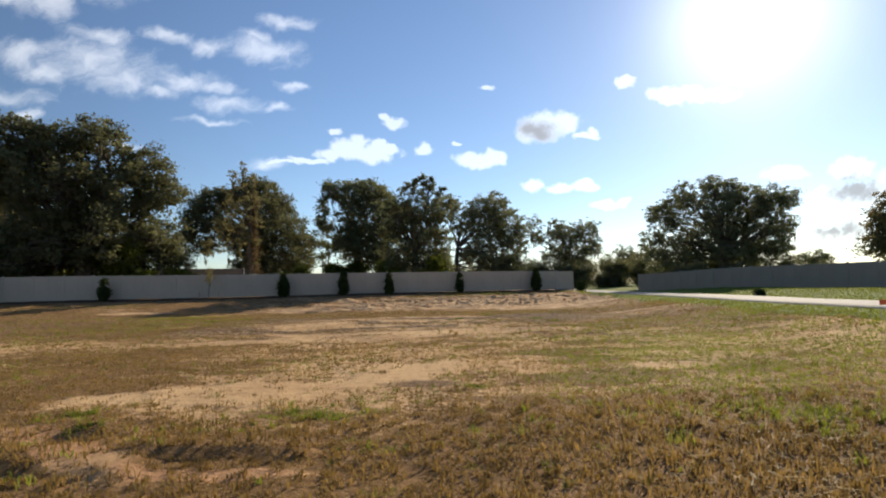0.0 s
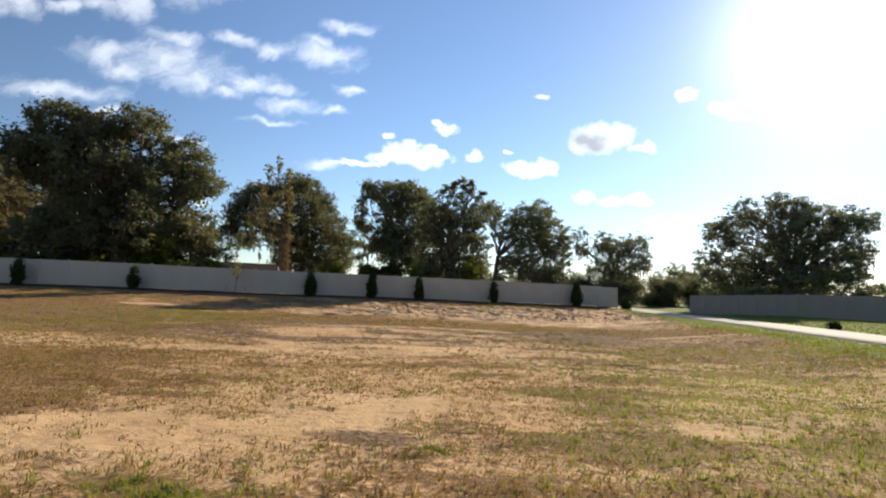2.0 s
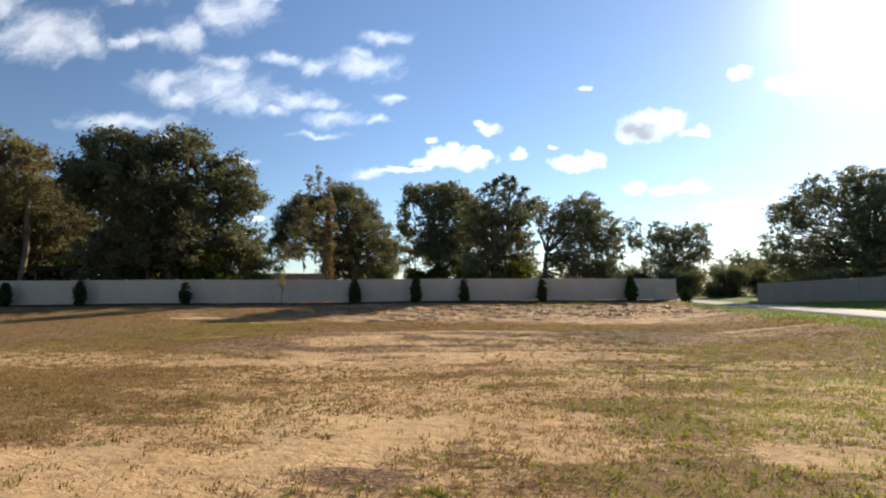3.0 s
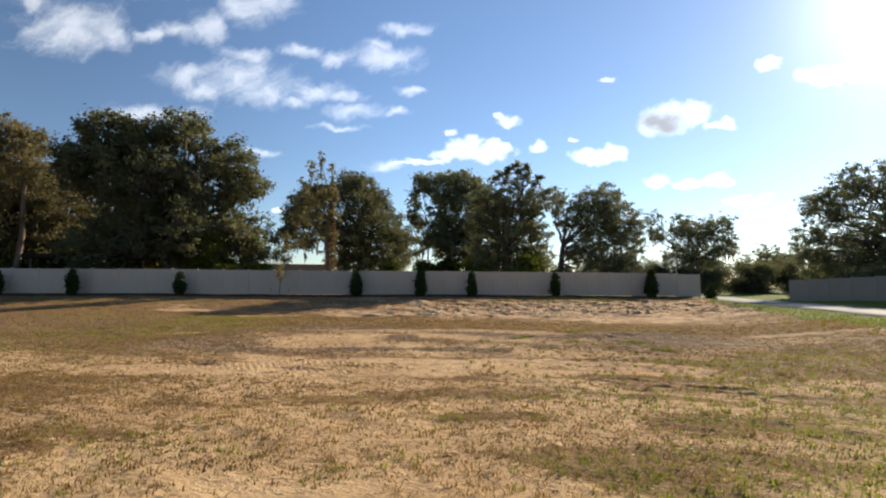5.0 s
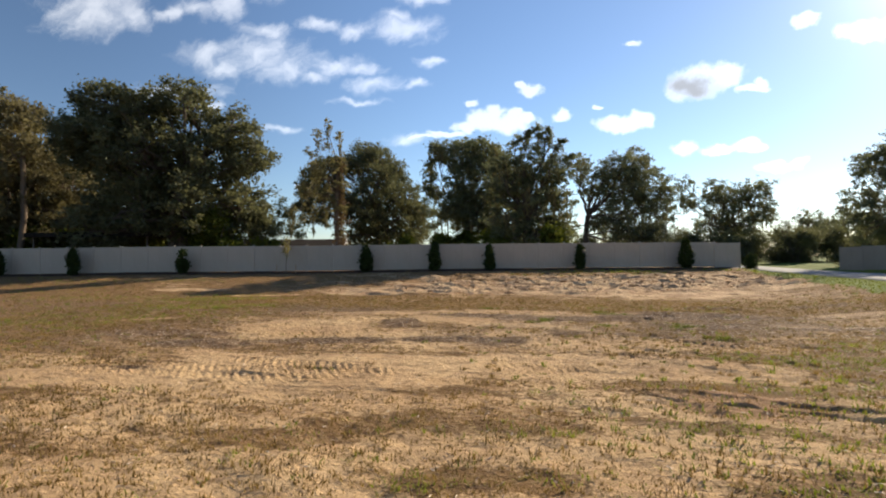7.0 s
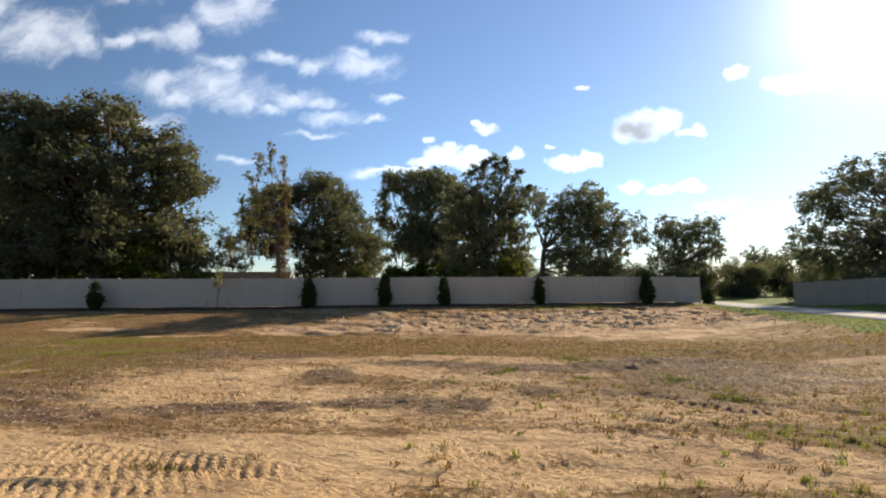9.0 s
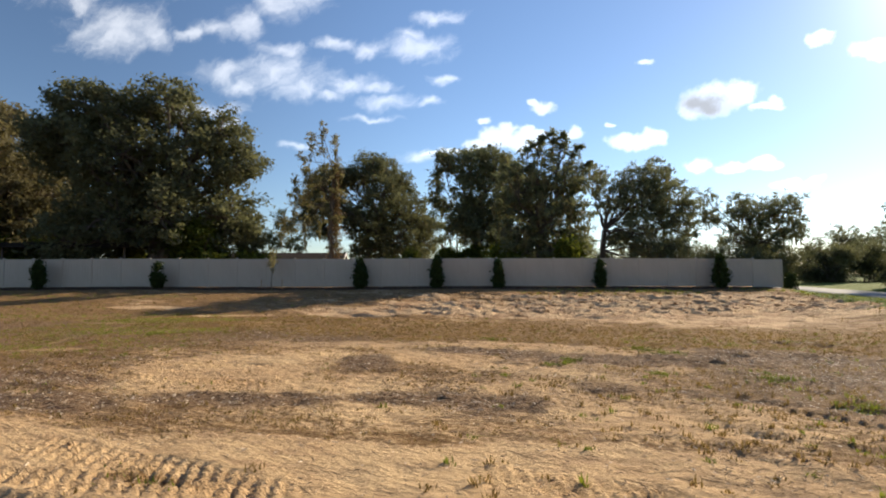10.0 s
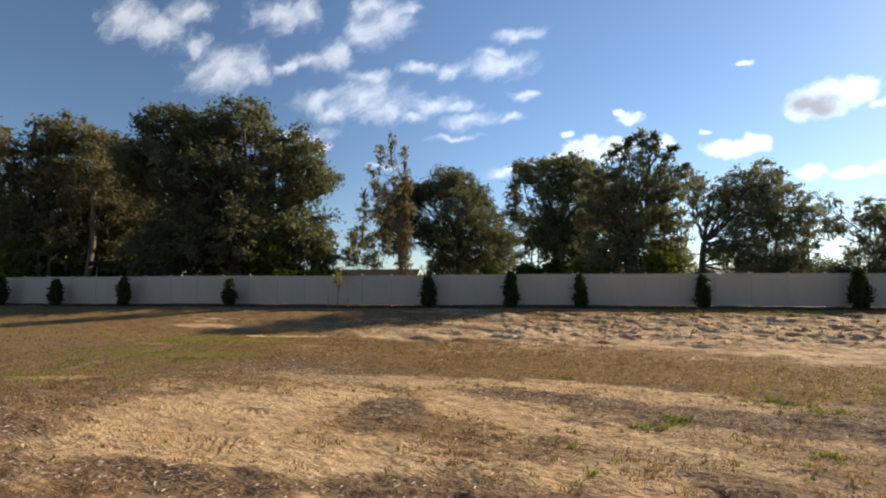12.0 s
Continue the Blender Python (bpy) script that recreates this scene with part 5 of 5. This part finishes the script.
def grow():
    dry, green = [], []
    for x0, x1, y0, y1, row, gap, tall, count, wide in ((-9, 9.5, 3.2, 7.5, 0.115, 0.10, 0.085, 12, 0.013), (-9, 9.5, 7.5, 11.8, 0.115, 0.082, 0.068, 10, 0.014), (-9, 1.0, 11.8, 14.5, 0.115, 0.082, 0.066, 10, 0.014), (1.0, 9.5, 11.8, 14.5, 0.21, 0.042, 0.062, 10, 0.014), (-16, 11.5, 14.5, 31, 0.135, 0.115, 0.072, 9, 0.019), (-42, 11.5, 31, 50, 0.5, 0.4, 0.11, 9, 0.03), (-42, -16, 14, 31, 0.45, 0.35, 0.11, 9, 0.025), (10, 12.5, 5, 31, 0.25, 0.2, 0.12, 9, 0.02), (-20, -9, -6, 14.5, 0.24, 0.2, 0.085, 8, 0.02), (9.5, 11.5, -6, 14.5, 0.22, 0.18, 0.085, 8, 0.02), (-9, 9.5, -6, 3.2, 0.2, 0.17, 0.085, 8, 0.02), (-8, 12, 36, 51, 0.23, 0.2, 0.15, 10, 0.03)):
        x, y, rng = field_points(x0, x1, y0, y1, row, gap, int(1000 + x0 * 7 + y0), -42.0 if (x0, y0) == (1.0, 11.8) else -18.0)
        s, g, m, bare = cover(x, y)
        along, front = fence_coords(x, y)
        clump = waves(x + 40, y, 1.3, 2) * 0.5 + waves(x, y + 60, 4.0, 1) * 0.3
        chance = np.clip(0.86 + 0.12 * (1 - step(y, 8.5, 10.0)) - 0.45 * s + 0.55 * clump + 0.55 * g - 0.95 * bare + 0.35 * (1 - step(y, 6.5, 9.5)) + (0.22 + 0.34 * step(x, 0.6, 1.6)) * step(y, 11.2, 12.0) * (1 - step(y, 14.6, 16.0)), 0.012, 0.97)
        keep = (rng.rand(len(x)) < chance) & (front > 1.4)
        if row == 0.23:
            keep = (rng.rand(len(x)) < 0.7) & (front > 1.2) & (front < 4.6) & (waves(x * 0.5, y, 0.5, 2) > -0.12) & (x > -4)
            g = np.maximum(g, 0.6)
        x, y, g = x[keep], y[keep], g[keep]
        t = tall * rng.uniform(0.5, 1.3, len(x)) * (1 + 0.5 * step(x, 0.5, 3.5) * (1 - step(y, 7.5, 9.0)))
        lush = rng.rand(len(x)) < np.clip((g - 0.17) * (1.6 + 0.7 * step(x, 1.6, 3.0) * step(y, 11.5, 12.5) * (1 - step(y, 15.5, 16.5))), 0.05, 0.92) * (0.45 + 0.55 * np.maximum(np.maximum(step(x, 0.0, 2.5), 1 - step(y, 8.0, 9.0)), 1 - step(x, -9.0, -6.0)))
        spread = 0.03 + 0.07 * row
        dry.append(blades(x[~lush], y[~lush], t[~lush], count, rng, wide, spread))
        green.append(blades(x[lush], y[lush], t[lush] * 1.1, count, rng, wide, spread))
    x, y, rng = field_points(-0.5, 7.0, 17.2, 22.4, 0.3, 0.26, 501)
    keep = rng.rand(len(x)) < np.clip(0.22 + 0.5 * waves(x + 3, y + 8, 0.9, 2) + 0.14 * step(x, 1.5, 4.0), 0.03, 0.6)
    x, y = x[keep], y[keep]
    t = rng.uniform(0.05, 0.115, len(x))
    fresh = rng.rand(len(x)) < 0.4
    dry.append(blades(x[~fresh], y[~fresh], t[~fresh], 15, rng, 0.013, 0.03))
    green.append(blades(x[fresh], y[fresh], t[fresh], 15, rng, 0.013, 0.03))
    x, y, rng = field_points(11.0, 30, 12, 58, 0.24, 0.2, 77)
    along, front = fence_coords(x, y)
    keep = ((x < ROAD_X0 - 0.15) | (x > ROAD_X1 + 0.15)) & (front > 0) & (rng.rand(len(x)) < 0.9) & (2 * (x - 19.0) + (y - 57.8) < -0.6)
    turf = [blades(x[keep], y[keep], rng.uniform(0.05, 0.12, keep.sum()), 8, rng, 0.03)]
    for name, sets, mat, label in (("dry_grass", dry, STRAW, "dry straw-brown grass tufts on sandy ground"), ("green_grass", green, GREEN, "green grass tufts on sandy ground"), ("lawn_grass", turf, LAWN, "bright green mown grass beside the road")):
        verts, faces, base = [], [], 0
        for v, f in sets:
            verts.append(v), faces.append(f + base)
            base += len(v)
        tagged(new(name, mesh_of(name, np.concatenate(verts), np.concatenate(faces), mat)), label, "grass", kind="stuff")


def scatter_chips():
    rng = np.random.RandomState(31)
    x, y = rng.uniform(-9, 8, 220000), rng.uniform(7, 29, 220000)
    s, g, m, _ = cover(x, y)
    keep = rng.rand(len(x)) < np.clip((m - 0.26) * 0.85, 0.035 * step(y, 9.0, 13.0), 0.45)
    x, y = x[keep], y[keep]
    n = len(x)
    a, tilt = rng.rand(n) * math.pi, rng.normal(size=n) * 0.15
    long, wide = rng.uniform(0.02, 0.08, n), rng.uniform(0.006, 0.014, n)
    d = np.column_stack([np.cos(a), np.sin(a), tilt]) * long[:, None] / 2
    e = np.column_stack([-np.sin(a), np.cos(a), np.zeros(n)]) * wide[:, None] / 2
    c = np.column_stack([x, y, height(x, y) + 0.012])
    up = np.array((0, 0, 0.006))
    verts = np.stack([c - d - e, c + d - e * 0.6, c + d * 0.8 + e, c - d + e * 0.5, c + up], 1).reshape(-1, 3)
    i = np.arange(n)[:, None] * 5
    faces = np.concatenate([i + [0, 1, 4], i + [1, 2, 4], i + [2, 3, 4], i + [3, 0, 4]], 1).reshape(-1, 3)
    tagged(new("wood_chips", mesh_of("wood_chips", verts, faces, CHIPS)), "scattered grey-brown wood chips and straw on sand", "mulch", kind="stuff")


def scatter_clods():
    """Lumps of dark soil on the bank and beside the ruts."""
    rng = np.random.RandomState(41)
    x, y = rng.uniform(-14, 12, 14000), rng.uniform(15, 48, 14000)
    along, front = fence_coords(x, y)
    lumpy = (1 - step(front, 9.0, 14.0)) * step(front, 2.0, 4.0) * (waves(x, y, 0.7, 2) > -0.1)
    keep = rng.rand(len(x)) < np.maximum(0.45 * lumpy, 0.012)
    x, y = x[keep], y[keep]
    n = len(x)
    bm = bmesh.new()
    bmesh.ops.create_icosphere(bm, subdivisions=1, radius=1.0)
    ball = np.array([v.co[:] for v in bm.verts])
    tris = np.array([[v.index for v in f.verts] for f in bm.faces])
    bm.free()
    size = np.column_stack([0.02 + 0.30 * rng.rand(n) ** 5, 0.02 + 0.14 * rng.rand(n) ** 5, 0.012 + 0.08 * rng.rand(n) ** 5])
    size *= (0.35 + 0.65 * lumpy[keep])[:, None]
    a = rng.normal(size=n) * 0.5
    p = ball[None] * size[:, None, :] * rng.uniform(0.7, 1.25, (n, len(ball), 1))
    px = p[..., 0] * np.cos(a)[:, None] - p[..., 1] * np.sin(a)[:, None] + x[:, None]
    py = p[..., 0] * np.sin(a)[:, None] + p[..., 1] * np.cos(a)[:, None] + y[:, None]
    pz = p[..., 2] + (height(x, y) + size[:, 2] * 0.3)[:, None]
    verts = np.stack([px, py, pz], -1).reshape(-1, 3)
    faces = (tris[None] + np.arange(n)[:, None, None] * len(ball)).reshape(-1, 3)
    tagged(new("soil_clods", mesh_of("soil_clods", verts, faces, CLOD, True)), "dark lumps of soil on the sandy bank", "soil", kind="stuff")


def weed(x, y, wide, seed):
    """A low loose weed: bent leaves rising from several crowns."""
    rng = np.random.RandomState(seed)
    n = int(60 * wide)
    root = thing("weed", (x, y, float(height(np.array(x), np.array(y)))), "low loose bright-green weed on the sand", "weed", "weeds")
    cx, cy = x + rng.normal(size=n) * wide * 0.30, y + rng.normal(size=n) * wide * 0.30
    v, f = blades(cx, cy, rng.uniform(0.04, 0.12, n), 10, rng, 0.015, 0.025)
    part("leaves", mesh_of("leaves", v - np.array(root.location), f, WEED), WEED, root)["kind"] = "stuff"


for k, (wx, wy, w) in enumerate([(0.35, 23.3, 0.35), (0.6, 23.8, 0.4), (2.0, 25.8, 0.5), (2.4, 25.2, 0.6), (2.15, 23.0, 0.35), (-1.55, 26.3, 0.35), (-10.7, 24.4, 0.5), (3.85, 23.15, 0.65), (4.4, 21.4, 0.6), (-0.4, 7.5, 0.35), (1.3, 9.0, 0.3), (-2.9, 7.1, 0.35), (-3.3, 7.6, 0.3), (-0.8, 7.55, 0.3)]):
    weed(wx, wy, w, 120 + k)
grow()
scatter_chips()
scatter_clods()
